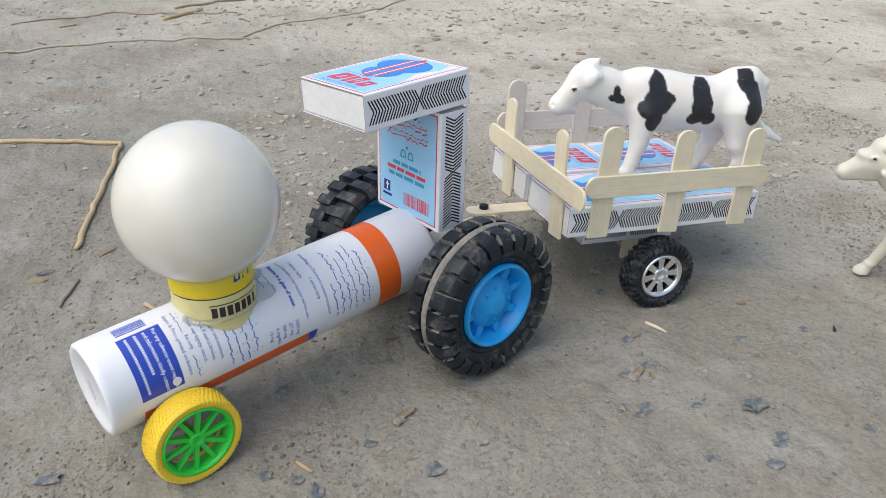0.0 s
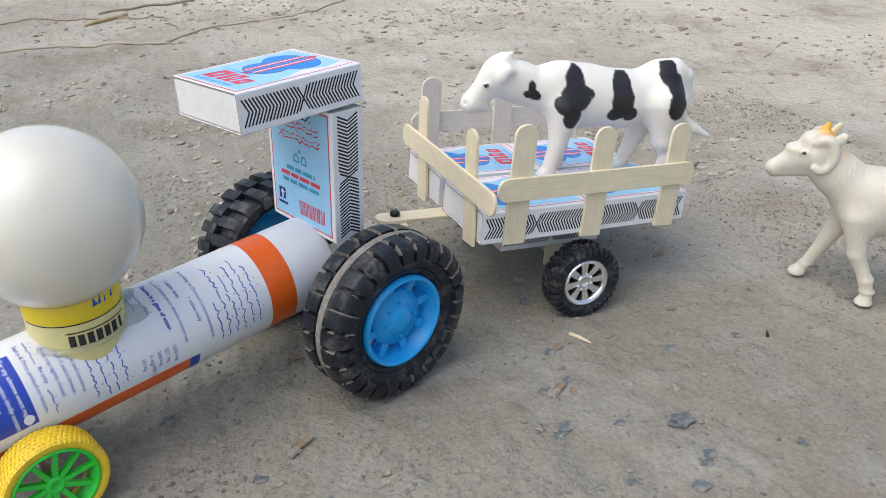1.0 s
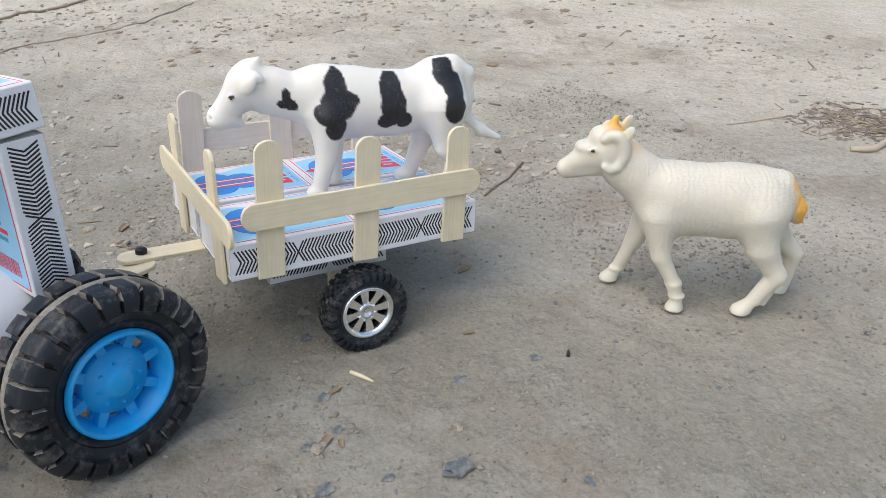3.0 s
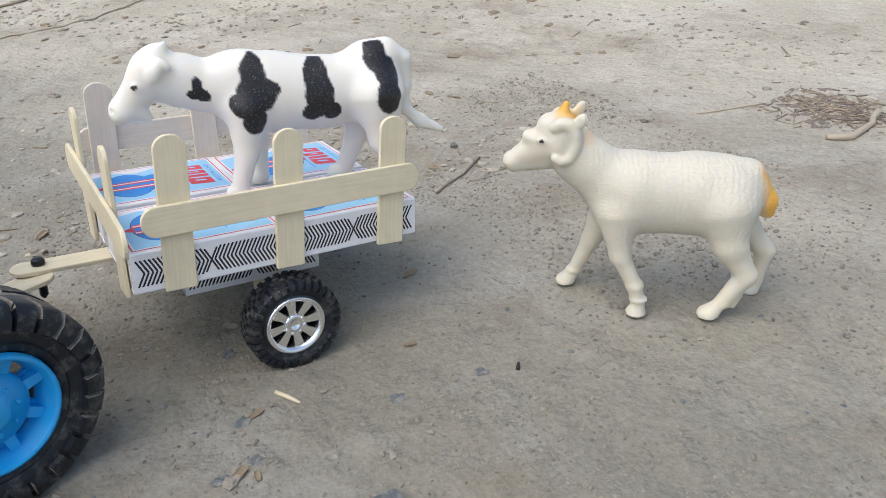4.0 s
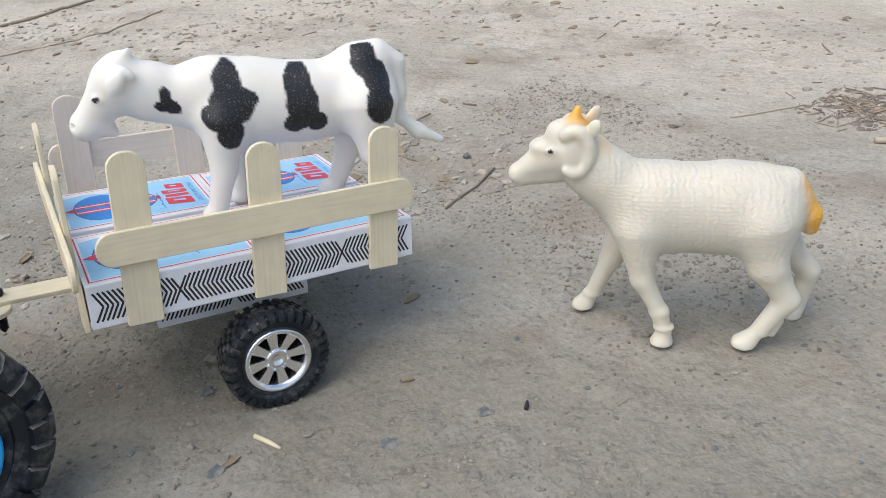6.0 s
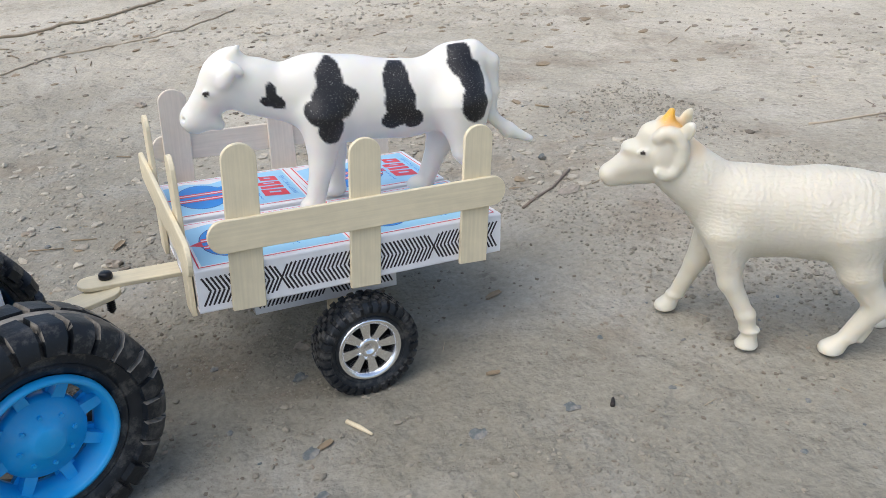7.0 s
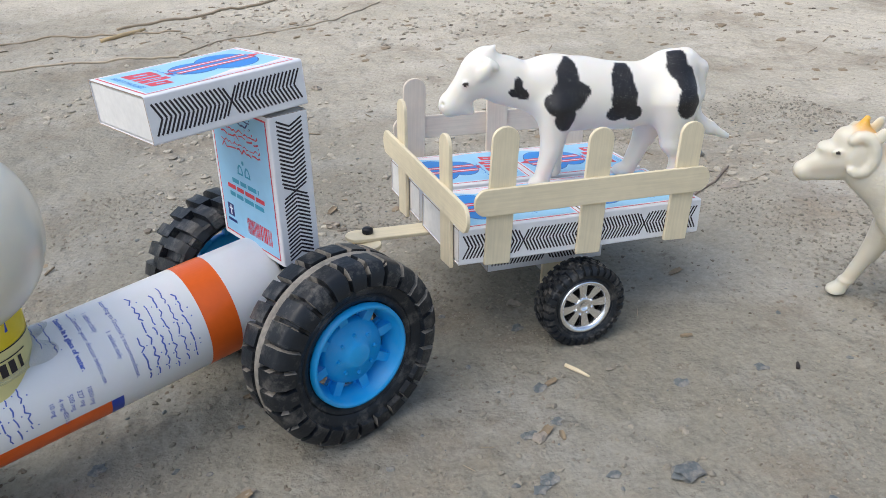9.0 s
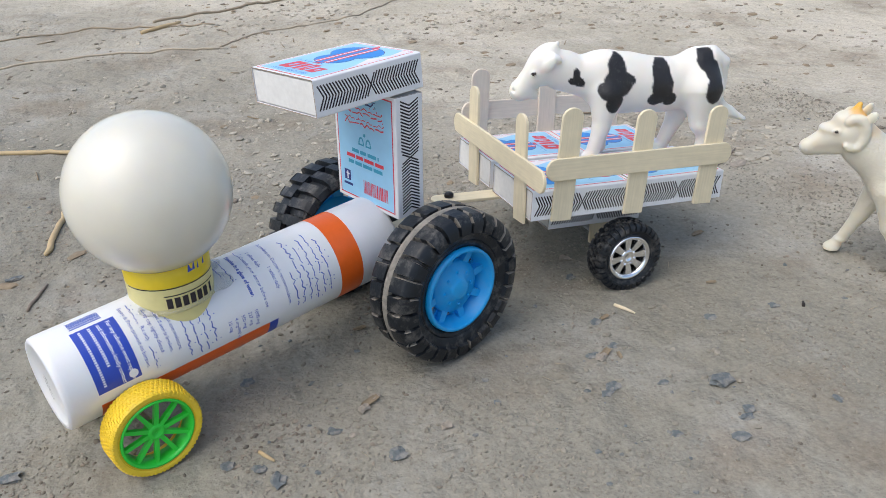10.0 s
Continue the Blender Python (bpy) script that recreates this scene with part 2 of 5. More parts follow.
def bevelled(name, me, width, seg=2, angle=35):
    """Rounds the sharp edges of a mesh."""
    bm = bmesh.new()
    bm.from_mesh(me)
    bmesh.ops.remove_doubles(bm, verts=bm.verts, dist=1e-6)
    bmesh.ops.recalc_face_normals(bm, faces=bm.faces)
    edges = [e for e in bm.edges if len(e.link_faces) == 2 and e.calc_face_angle() > radians(angle)]
    bmesh.ops.bevel(bm, geom=edges, offset=width, segments=seg, profile=0.6, affect="EDGES", clamp_overlap=True)
    bm.to_mesh(me)
    bm.free()
    return me


def rod(name, pts, radii, mat, n=8, parent=None):
    """A tapered round rod through the points."""
    g = Geo()
    vs, fs = [], []
    for k, p in enumerate(pts):
        p = Vector(p)
        a, b = Vector(pts[max(k - 1, 0)]), Vector(pts[min(k + 1, len(pts) - 1)])
        q = (b - a).to_track_quat("Z", "Y")
        r = radii[k] if isinstance(radii, (list, tuple)) else radii
        for j in range(n):
            w = 2 * math.pi * j / n
            vs.append(p + q @ Vector((r * math.cos(w), r * math.sin(w), 0)))
    for k in range(len(pts) - 1):
        for j in range(n):
            fs.append((k * n + j, k * n + (j + 1) % n, (k + 1) * n + (j + 1) % n, (k + 1) * n + j))
    fs.append(tuple(range(n - 1, -1, -1)))
    fs.append(tuple(range((len(pts) - 1) * n, len(pts) * n)))
    g.add(vs, fs, 0, True)
    return g.mesh(name, [mat])


TABLES = {}


def value_noise(x, y, seed):
    """Smooth random heights in numpy, about -1 to 1."""
    if seed not in TABLES:
        TABLES[seed] = np.random.RandomState(seed).uniform(-1, 1, (256, 256))
    table = TABLES[seed]
    xi, yi = np.floor(x).astype(int), np.floor(y).astype(int)
    fx, fy = x - xi, y - yi
    fx, fy = fx * fx * (3 - 2 * fx), fy * fy * (3 - 2 * fy)
    a, b = table[xi % 256, yi % 256], table[(xi + 1) % 256, yi % 256]
    c, d = table[xi % 256, (yi + 1) % 256], table[(xi + 1) % 256, (yi + 1) % 256]
    return (a * (1 - fx) + b * fx) * (1 - fy) + (c * (1 - fx) + d * fx) * fy


def ground_height(x, y):
    x, y = np.asarray(x, float), np.asarray(y, float)
    h = 0.0011 * value_noise(x * 14 + 3, y * 14 + 9, 1) + 0.0007 * value_noise(x * 37, y * 37, 2)
    h = h + 0.00070 * value_noise(x * 95, y * 95, 3) * (0.5 + 0.5 * value_noise(x * 11, y * 11, 7)) + 0.00050 * value_noise(x * 210, y * 210, 4) * (0.6 + 0.6 * value_noise(x * 17, y * 17, 8))
    far = np.clip((np.hypot(x - 0.2, y - 0.3) - 0.45) / 0.8, 0, 1)
    h = h + far * (0.008 * value_noise(x * 4.3 + 7, y * 4.3, 5) + 0.003 * value_noise(x * 17, y * 17, 6))
    mid = np.clip((y - 0.42) / 0.35, 0, 1)
    h = h + mid * (0.0016 * value_noise(x * 42 + 5, y * 60, 9) + 0.0013 * np.clip(value_noise(x * 88, y * 120, 10), 0.1, 1))
    h = h - 0.0022 * np.exp(-(np.hypot(x - 0.235, y - 0.295) / 0.055) ** 2)
    return h - 0.0008


# ---- ground ----
def build_ground():
    def axis(lo, hi, step):
        inner = np.arange(lo, hi, step)
        out, d, left, right = step, step, [], []
        while out < 80:
            d *= 1.28
            out += d
            left.append(lo - out)
            right.append(inner[-1] + out)
        return np.concatenate([left[::-1], inner, right])
    xs, ys = axis(-0.25, 0.85, 0.0025), axis(0.08, 1.15, 0.0025)
    gx, gy = np.meshgrid(xs, ys, indexing="ij")
    v = np.stack([gx, gy, ground_height(gx, gy)], -1).reshape(-1, 3)
    nx, ny = gx.shape
    i, j = np.meshgrid(np.arange(nx - 1), np.arange(ny - 1), indexing="ij")
    q = (i * ny + j).ravel()
    f = np.stack([q, q + ny, q + ny + 1, q + 1], -1)
    me = bpy.data.meshes.new("ground")
    me.vertices.add(len(v))
    me.vertices.foreach_set("co", v.ravel())
    me.loops.add(f.size)
    me.loops.foreach_set("vertex_index", f.ravel())
    me.polygons.add(len(f))
    me.polygons.foreach_set("loop_start", np.arange(0, f.size, 4))
    me.polygons.foreach_set("use_smooth", np.ones(len(f), bool))
    me.update(calc_edges=True)
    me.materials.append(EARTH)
    tagged(new("ground", me), "packed dry tan earth with fine dust and crumbs", "ground", kind="structure")


build_ground()


# ---- printing on flat and round surfaces ----
class Print:
    """Thin ink shapes laid on a surface: place(x, y, height) gives the point in the part's space."""

    def __init__(self, place, step=0.0):
        self.place, self.step, self.g, self.mats = place, step, Geo(), []

    def slot(self, mat):
        if mat not in self.mats:
            self.mats.append(mat)
        return self.mats.index(mat)

    def poly(self, pts, mat, h):
        self.g.add([self.place(x, y, h) for x, y in pts], [tuple(range(len(pts)))], self.slot(mat))

    def rect(self, x0, y0, x1, y1, mat, h):
        n = max(1, int(abs(y1 - y0) / self.step + 0.99)) if self.step else 1
        for k in range(n):
            a, b = y0 + (y1 - y0) * k / n, y0 + (y1 - y0) * (k + 1) / n
            self.poly([(x0, a), (x1, a), (x1, b), (x0, b)], mat, h)

    def ellipse(self, cx, cy, rx, ry, mat, h, n=28):
        self.poly([(cx + rx * math.cos(2 * math.pi * k / n), cy + ry * math.sin(2 * math.pi * k / n)) for k in range(n)], mat, h)

    def stroke(self, pts, w, mat, h):
        for (x0, y0), (x1, y1) in zip(pts, pts[1:]):
            d = math.hypot(x1 - x0, y1 - y0) or 1e-9
            ox, oy = -(y1 - y0) / d * w / 2, (x1 - x0) / d * w / 2
            self.poly([(x0 + ox, y0 + oy), (x0 - ox, y0 - oy), (x1 - ox, y1 - oy), (x1 + ox, y1 + oy)], mat, h)

    def border(self, x0, y0, x1, y1, w, mat, h):
        self.rect(x0, y0, x1, y0 + w, mat, h)
        self.rect(x0, y1 - w, x1, y1, mat, h)
        self.rect(x0, y0 + w, x0 + w, y1 - w, mat, h)
        self.rect(x1 - w, y0 + w, x1, y1 - w, mat, h)

    def text(self, body, x, y, size, mat, h, turn=0.0, stretch=1.0, bold=0.0):
        """Letters whose line starts at (x, y) and runs along turn degrees."""
        cu = bpy.data.curves.new("letters", "FONT")
        cu.body, cu.size, cu.resolution_u, cu.offset = body, size, 2, bold
        ob = bpy.data.objects.new("letters", cu)
        me = bpy.data.meshes.new_from_object(ob)
        c, s = math.cos(radians(turn)), math.sin(radians(turn))
        vs = [(x + c * v.co.x * stretch - s * v.co.y, y + s * v.co.x * stretch + c * v.co.y) for v in me.vertices]
        self.g.add([self.place(a, b, h) for a, b in vs], [tuple(p.vertices) for p in me.polygons], self.slot(mat))
        bpy.data.objects.remove(ob)
        bpy.data.curves.remove(cu)
        bpy.data.meshes.remove(me)

    def scribble(self, x, y, length, size, mat, h, turn=0.0, seed=0):
        """A line of writing that cannot be read: short bars of its size."""
        rng = random.Random(seed)
        c, s = math.cos(radians(turn)), math.sin(radians(turn))
        u = 0.0
        while u < length:
            w = min(rng.uniform(0.8, 2.6) * size, length - u)
            t = size * rng.uniform(0.12, 0.17)
            n = max(3, int(w / size * 3))
            v = [rng.uniform(0.0, 0.40) if k % 2 else rng.uniform(-0.12, 0.2) for k in range(n)]
            p = [(u + w * k / (n - 1), v[k] * size) for k in range(n)]
            self.stroke([(x + c * a - s * b, y + s * a + c * b) for a, b in p], t, mat, h)
            if rng.random() < 0.7:
                a, b = u + w * rng.random(), size * rng.uniform(0.65, 0.95)
                self.stroke([(x + c * a - s * b, y + s * a + c * b), (x + c * (a + t) - s * b, y + s * (a + t) + c * b)], t, mat, h)
            u += w + size * rng.uniform(0.08, 0.25)

    def mesh(self, name):
        return self.g.mesh(name, self.mats)


# ---- matchboxes ----
ML, MW, MT = 0.0533, 0.0432, 0.0147     # length, width, thickness


def sleeve_mesh():
    """Card sleeve, open at both ends along X, centred, base at z = 0."""
    r, n, w = 0.0007, 3, 0.00045
    outer, inner = [], []
    for cx, cy, a0 in ((MW / 2 - r, MT - r, 0), (-MW / 2 + r, MT - r, 90), (-MW / 2 + r, r, 180), (MW / 2 - r, r, 270)):
        for k in range(n + 1):
            a = radians(a0 + 90 * k / n)
            outer.append((cx + r * math.cos(a), cy + r * math.sin(a)))
            inner.append((cx + (r - w) * math.cos(a), cy + (r - w) * math.sin(a)))
    m = len(outer)
    g = Geo()
    vs = [(x, y, z) for x in (-ML / 2, ML / 2) for y, z in outer] + [(x, y, z) for x in (-ML / 2, ML / 2) for y, z in inner]
    for k in range(m):
        j = (k + 1) % m
        g.add([vs[k], vs[j], vs[m + j], vs[m + k]], [(0, 1, 2, 3)], 0)
        g.add([vs[2 * m + k], vs[2 * m + j], vs[3 * m + j], vs[3 * m + k]], [(3, 2, 1, 0)], 0)
        g.add([vs[k], vs[j], vs[2 * m + j], vs[2 * m + k]], [(3, 2, 1, 0)], 1)
        g.add([vs[m + k], vs[m + j], vs[3 * m + j], vs[3 * m + k]], [(0, 1, 2, 3)], 1)
    return g.mesh("matchbox", [CARD, CARD_EDGE])


def tray_mesh():
    g = Geo()
    e = 0.0009
    g.box((-ML / 2 + 0.0003, -MW / 2 + e, e), (ML / 2 - 0.0003, MW / 2 - e, MT - e))
    return bevelled("tray", g.mesh("tray", [TRAY]), 0.0004)


def striker_print(p, length, height):
    """Two mirrored runs of chevrons that meet in a cross."""
    x0, x1, y0, y1 = 0.0024, length - 0.0024, 0.0030, height - 0.0030
    mid, hy = (x0 + x1) / 2, (y1 - y0) / 3
    pitch, amp, w = 0.00142, 0.0022, 0.00066
    n = int((x1 - mid - amp) / pitch) + 1
    for side in (-1, 1):
        for k in range(n):
            x = mid + side * (0.0012 + k * pitch)
            top = [(x + side * amp, y0), (x, y0 + hy * 1.5), (x + side * amp, y1)]
            p.stroke([(top[0][0] + side * 0.0003, y0 - 0.0004), *top, (top[2][0] + side * 0.0003, y1 + 0.0004)], w, BLACK_INK, 0.00008)
    p.stroke([(mid - 0.0022, y0), (mid + 0.0022, y1)], w, BLACK_INK, 0.00010)
    p.stroke([(mid + 0.0022, y0), (mid - 0.0022, y1)], w, BLACK_INK, 0.00012)


def striker_mesh(side):
    p = Print(lambda x, y, h: (x - ML / 2, -MW / 2 - h, y) if side < 0 else (ML / 2 - x, MW / 2 + h, y))
    striker_print(p, ML, MT)
    return p.mesh("striker_strip")


def front_label_mesh():
    """The picture side: kite, red lettering shapes, pale blue ground. x along the length from the rear, y across."""
    p = Print(lambda x, y, h: (x - ML / 2, y - MW / 2, MT + h))
    p.rect(0.0015, 0.002, ML - 0.0015, MW - 0.002, RED_INK, 0.00006)
    p.rect(0.0020, 0.0025, ML - 0.0020, MW - 0.0025, WHITE_INK, 0.00010)
    p.rect(0.0027, 0.0032, ML - 0.0027, MW - 0.0032, SKY_INK, 0.00014)
    cy = MW * 0.52
    # kite: a large and a small lobe, tail point
    p.poly([(0.0190, 0.0032), (0.0505, 0.0032), (0.0505, 0.0075), (0.0420, 0.0050), (0.0330, 0.0085), (0.0250, 0.0050)], PINK_INK, 0.00016)
    p.ellipse(0.0385, cy, 0.0094, 0.0140, NAVY_INK, 0.00017)
    p.ellipse(0.0268, cy, 0.0078, 0.0098, NAVY_INK, 0.00018)
    p.ellipse(0.0385, cy, 0.0091, 0.0137, BLUE_INK, 0.00020)
    p.ellipse(0.0268, cy, 0.0075, 0.0095, BLUE_INK, 0.00021)
    p.poly([(0.0470, cy + 0.0026), (0.0470, cy - 0.0026), (0.0512, cy)], RED_INK, 0.00022)
    for k, off in enumerate((-0.0042, 0.0018)):
        p.poly([(0.0200, cy + off), (0.0470, cy + off), (0.0470, cy + off + 0.0032), (0.0200, cy + off + 0.0032)], RED_INK, 0.00025)
        p.poly([(0.0200, cy + off + 0.0011), (0.0470, cy + off + 0.0011), (0.0470, cy + off + 0.0021), (0.0200, cy + off + 0.0021)], PINK_INK, 0.00028)
    p.poly([(0.0205, cy - 0.001), (0.0205, cy + 0.001), (0.0175, cy + 0.0022), (0.0175, cy - 0.0022)], RED_INK, 0.00020)
    # red trade shapes, and small lines
    y = 0.0345
    for w, tall in ((0.0088, 0.0092), (0.0034, 0.0086), (0.0048, 0.0090), (0.0066, 0.0066)):
        p.poly([(0.0072, y), (0.0072, y - w * 0.84), (0.0072 + tall, y - w * 1.06), (0.0072 + tall, y - w * 0.22)], RED_INK, 0.00020)
        if w > 0.004:
            p.poly([(0.0096, y - w * 0.45), (0.0096, y - w * 0.62), (0.0072 + tall * 0.72, y - w * 0.74), (0.0072 + tall * 0.72, y - w * 0.55)], SKY_INK, 0.00024)
        y -= w + 0.0006
    p.text("SAFETY MATCHES", 0.0040, 0.0345, 0.0026, BLUE_INK, 0.00020, turn=-90, stretch=1.15)
    p.scribble(0.0178, 0.036, 0.018, 0.0024, BLUE_INK, 0.00020, turn=-90, seed=3)
    return p.mesh("picture_label")


def back_label_mesh():
    """The written side, read with the length upright: x across, y up the length."""
    p = Print(lambda x, y, h: (ML / 2 - y, MW / 2 - x, -h))
    p.rect(0.002, 0.0015, MW - 0.002, ML - 0.0015, RED_INK, 0.00006)
    p.rect(0.0026, 0.0021, MW - 0.0026, ML - 0.0021, SKY_INK, 0.00010)
    return p


# ---- wheels ----
def tyre_mesh(name, r_rim, r_out, width, lugs, lug_h, mat, seam=None, slant=0.0, fill=0.74, zones=((0.19, 0.80, 0.0),), wall=1.0):
    """A moulded toy tyre round Y, one skin with raised tread blocks in rows; zones are (from, to, phase) across half the width."""
    h, rb = width / 2, r_out - lug_h
    d = rb - r_rim
    half = [(r_rim, 0.70, 0, 0), (r_rim + 0.10 * d, 0.86, 0, 0), (r_rim + 0.24 * d, 0.92, 0, 0), (r_rim + 0.29 * d, 0.875, 0, 0), (r_rim + 0.34 * d, 0.93, 0, 0),
            (r_rim + 0.56 * d, 0.98, 0, 0), (r_rim + 0.585 * d, 0.98, wall, 0), (rb - 0.12 * d, 0.95, 1, 0), (rb - 0.02 * d, 0.83, 1, 0)]
    rows = []
    for lo, hi, ph in sorted(zones, reverse=True):
        crown = 0.06 * lug_h
        rows += [(rb, hi, 0 if rows else 1, ph), (rb, hi - 0.015, 1, ph), (rb + crown, (lo + hi) / 2, 1, ph), (rb + crown, lo + 0.015, 1, ph), (rb + crown, lo, 0, ph)]
    half += rows
    mid = [(rb, 0.165, 0, 0), (rb + lug_h * 0.75, 0.150, 0, 0), (rb + lug_h * 0.95, 0.06, 0, 0)] if seam else []
    prof = [(r, -y * h, w, p) for r, y, w, p in half + mid] + [(r, y * h, w, p + 0.5) for r, y, w, p in (half + mid)[::-1]]
    pts = np.array([(r, y) for r, y, _, _ in prof])
    tan = np.gradient(pts, axis=0)
    nor = np.stack([tan[:, 1], -tan[:, 0]], -1)
    nor /= np.linalg.norm(nor, axis=1)[:, None] + 1e-9
    nor *= np.sign(nor[len(nor) // 2, 0])
    rng = random.Random(5)
    steps = ((0.0, 0), (0.035, 1), (fill * 0.5, 1), (fill - 0.035, 1), (fill, 0), ((1 + fill) / 2, 0))
    ring = [((k + f) / lugs, up, rng.uniform(0.94, 1.0)) for k in range(lugs) for f, up in steps]
    n, m = len(ring), len(prof)
    vs, fs, mi = [], [], []
    for j, (r, y, w, ph) in enumerate(prof):
        for f, up, jig in ring:
            a = 2 * math.pi * (f + ph / lugs) + slant * (1 if y > 0 else -1) * min(abs(y) / h, 0.85)
            lift = lug_h * w * up * jig
            rr, yy = r + nor[j, 0] * lift, y + nor[j, 1] * lift * 0.8
            vs.append((rr * math.cos(a), yy, rr * math.sin(a)))
    for j in range(m):
        for k in range(n):
            q = (j + 1) % m
            fs.append((j * n + k, j * n + (k + 1) % n, q * n + (k + 1) % n, q * n + k))
            groove = seam and prof[j][2] > 0 and prof[q][2] > 0 and ring[k][1] != ring[(k + 1) % n][1] and rng.random() < 0.6
            mi.append(1 if groove or (seam and abs(prof[j][1] + prof[q][1]) < 0.34 * h and j != m - 1) else 0)
    me = mesh_of(name, vs, fs, [mat, seam or mat], mi, True)
    bm = bmesh.new()
    bm.from_mesh(me)
    bmesh.ops.recalc_face_normals(bm, faces=bm.faces)
    bm.to_mesh(me)
    bm.free()
    me.set_sharp_from_angle(angle=radians(38))
    return me


def spoke_box(g, ang, r0, r1, w0, w1, y0, y1, mat=0, slope=0.0):
    """A bar from radius r0 to r1 in the wheel's plane."""
    c, s = math.cos(ang), math.sin(ang)
    vs = []
    for y in (y0, y1):
        for r, w, dy in ((r0, w0, 0.0), (r1, w1, slope)):
            for side in (-1, 1):
                vs.append((r * c - side * w / 2 * s, y + dy, r * s + side * w / 2 * c))
    g.add(vs, [(0, 1, 3, 2), (4, 6, 7, 5), (0, 4, 5, 1), (2, 3, 7, 6), (0, 2, 6, 4), (1, 5, 7, 3)], mat)


def finish(me, width):
    bm = bmesh.new()
    bm.from_mesh(me)
    bmesh.ops.recalc_face_normals(bm, faces=bm.faces)
    bm.to_mesh(me)
    bm.free()
    return me


def blue_rim_mesh(r, h):
    g = Geo()
    # outer ring
    g.lathe([(r * 1.02, -h * 0.72), (r * 1.0, -h * 0.90), (r * 0.95, -h * 0.92), (r * 0.91, -h * 0.84), (r * 0.86, -h * 0.36), (r * 0.80, -h * 0.28), (r * 0.80, -h * 0.14), (r * 0.90, -h * 0.14), (r * 1.02, -h * 0.40)], 64, 0, True)
    # dished centre with hub boss, short stub spokes to the ring
    g.lathe([(0.0001, h * 0.05), (r * 0.30, h * 0.05), (r * 0.36, -h * 0.05), (r * 0.64, h * 0.0), (r * 0.65, -h * 0.40), (r * 0.61, -h * 0.52), (r * 0.50, -h * 0.56), (r * 0.47, -h * 0.62), (r * 0.30, -h * 0.66),
             (r * 0.24, -h * 0.78), (r * 0.20, -h * 0.81), (0.0001, -h * 0.81)], 48, 0, True)
    for k in range(8):
        a = 2 * math.pi * k / 8 + 0.2
        spoke_box(g, a, r * 0.58, r * 0.90, r * 0.19, r * 0.16, -h * 0.50, -h * 0.10, 0, slope=-h * 0.04)
        spoke_box(g, a, r * 0.60, r * 0.84, r * 0.24, r * 0.34, -h * 0.27, -h * 0.13, 0)
    for k in range(8):
        a = 2 * math.pi * k / 8
        x, z = r * 0.40 * math.cos(a), r * 0.40 * math.sin(a)
        rr = r * 0.045
        ring = [(x + rr * math.cos(q * math.pi / 3), -h * 0.60, z + rr * math.sin(q * math.pi / 3)) for q in range(6)]
        top = [(x + rr * 0.7 * math.cos(q * math.pi / 3), -h * 0.70, z + rr * 0.7 * math.sin(q * math.pi / 3)) for q in range(6)]
        g.add(ring + top, [(q, (q + 1) % 6, 6 + (q + 1) % 6, 6 + q) for q in range(6)] + [tuple(range(6, 12))], 0, False)
    return finish(g.mesh("rim", [BLUE_PLASTIC]), 0.0003)


def spoked_rim_mesh(r, h, spokes, mat, w0, w1, hub, bolts=0, lip=0.90):
    g = Geo()
    g.lathe([(r * 1.02, -h * 0.70), (r * 1.0, -h * 0.90), (r * 0.95, -h * 0.92), (r * (lip + 0.03), -h * 0.80), (r * lip, -h * 0.70), (r * (lip - 0.02), -h * 0.30), (r * 0.88, h * 0.2), (r * 1.02, h * 0.2)], 56, 0, True)
    g.lathe([(r * hub, h * 0.1), (r * hub, -h * 0.58), (r * hub * 0.85, -h * 0.68), (r * hub * 0.5, -h * 0.70), (r * hub * 0.42, -h * 0.60), (0.0001, -h * 0.60)], 28, 0, True)
    for k in range(spokes):
        a = 2 * math.pi * k / spokes + 0.13
        spoke_box(g, a, r * hub * 0.8, r * 0.93, r * w0, r * w1, -h * 0.60, -h * 0.30, 0, slope=-h * 0.12)
    if bolts:
        for k in range(bolts):
            a = 2 * math.pi * (k + 0.5) / bolts + 0.13
            x, z, rr = r * hub * 1.06 * math.cos(a), r * hub * 1.06 * math.sin(a), r * 0.05
            low = [(x + rr * math.cos(q * 1.0472), -h * 0.45, z + rr * math.sin(q * 1.0472)) for q in range(6)]
            top = [(x + rr * 0.8 * math.cos(q * 1.0472), -h * 0.72, z + rr * 0.8 * math.sin(q * 1.0472)) for q in range(6)]
            g.add(low + top, [(q, (q + 1) % 6, 6 + (q + 1) % 6, 6 + q) for q in range(6)] + [tuple(range(6, 12))], 0)
    return finish(g.mesh("rim", [mat]), 0.0002)


def wheel(parent, m, tyre, rim, back, label):
    w = new("wheel")
    w.parent, w.matrix_basis = parent, m
    tagged(w, label)
    part("tyre", tyre, w)
    part("rim", rim, w)
    if back:
        part("shade_backing", back, w)
    return w


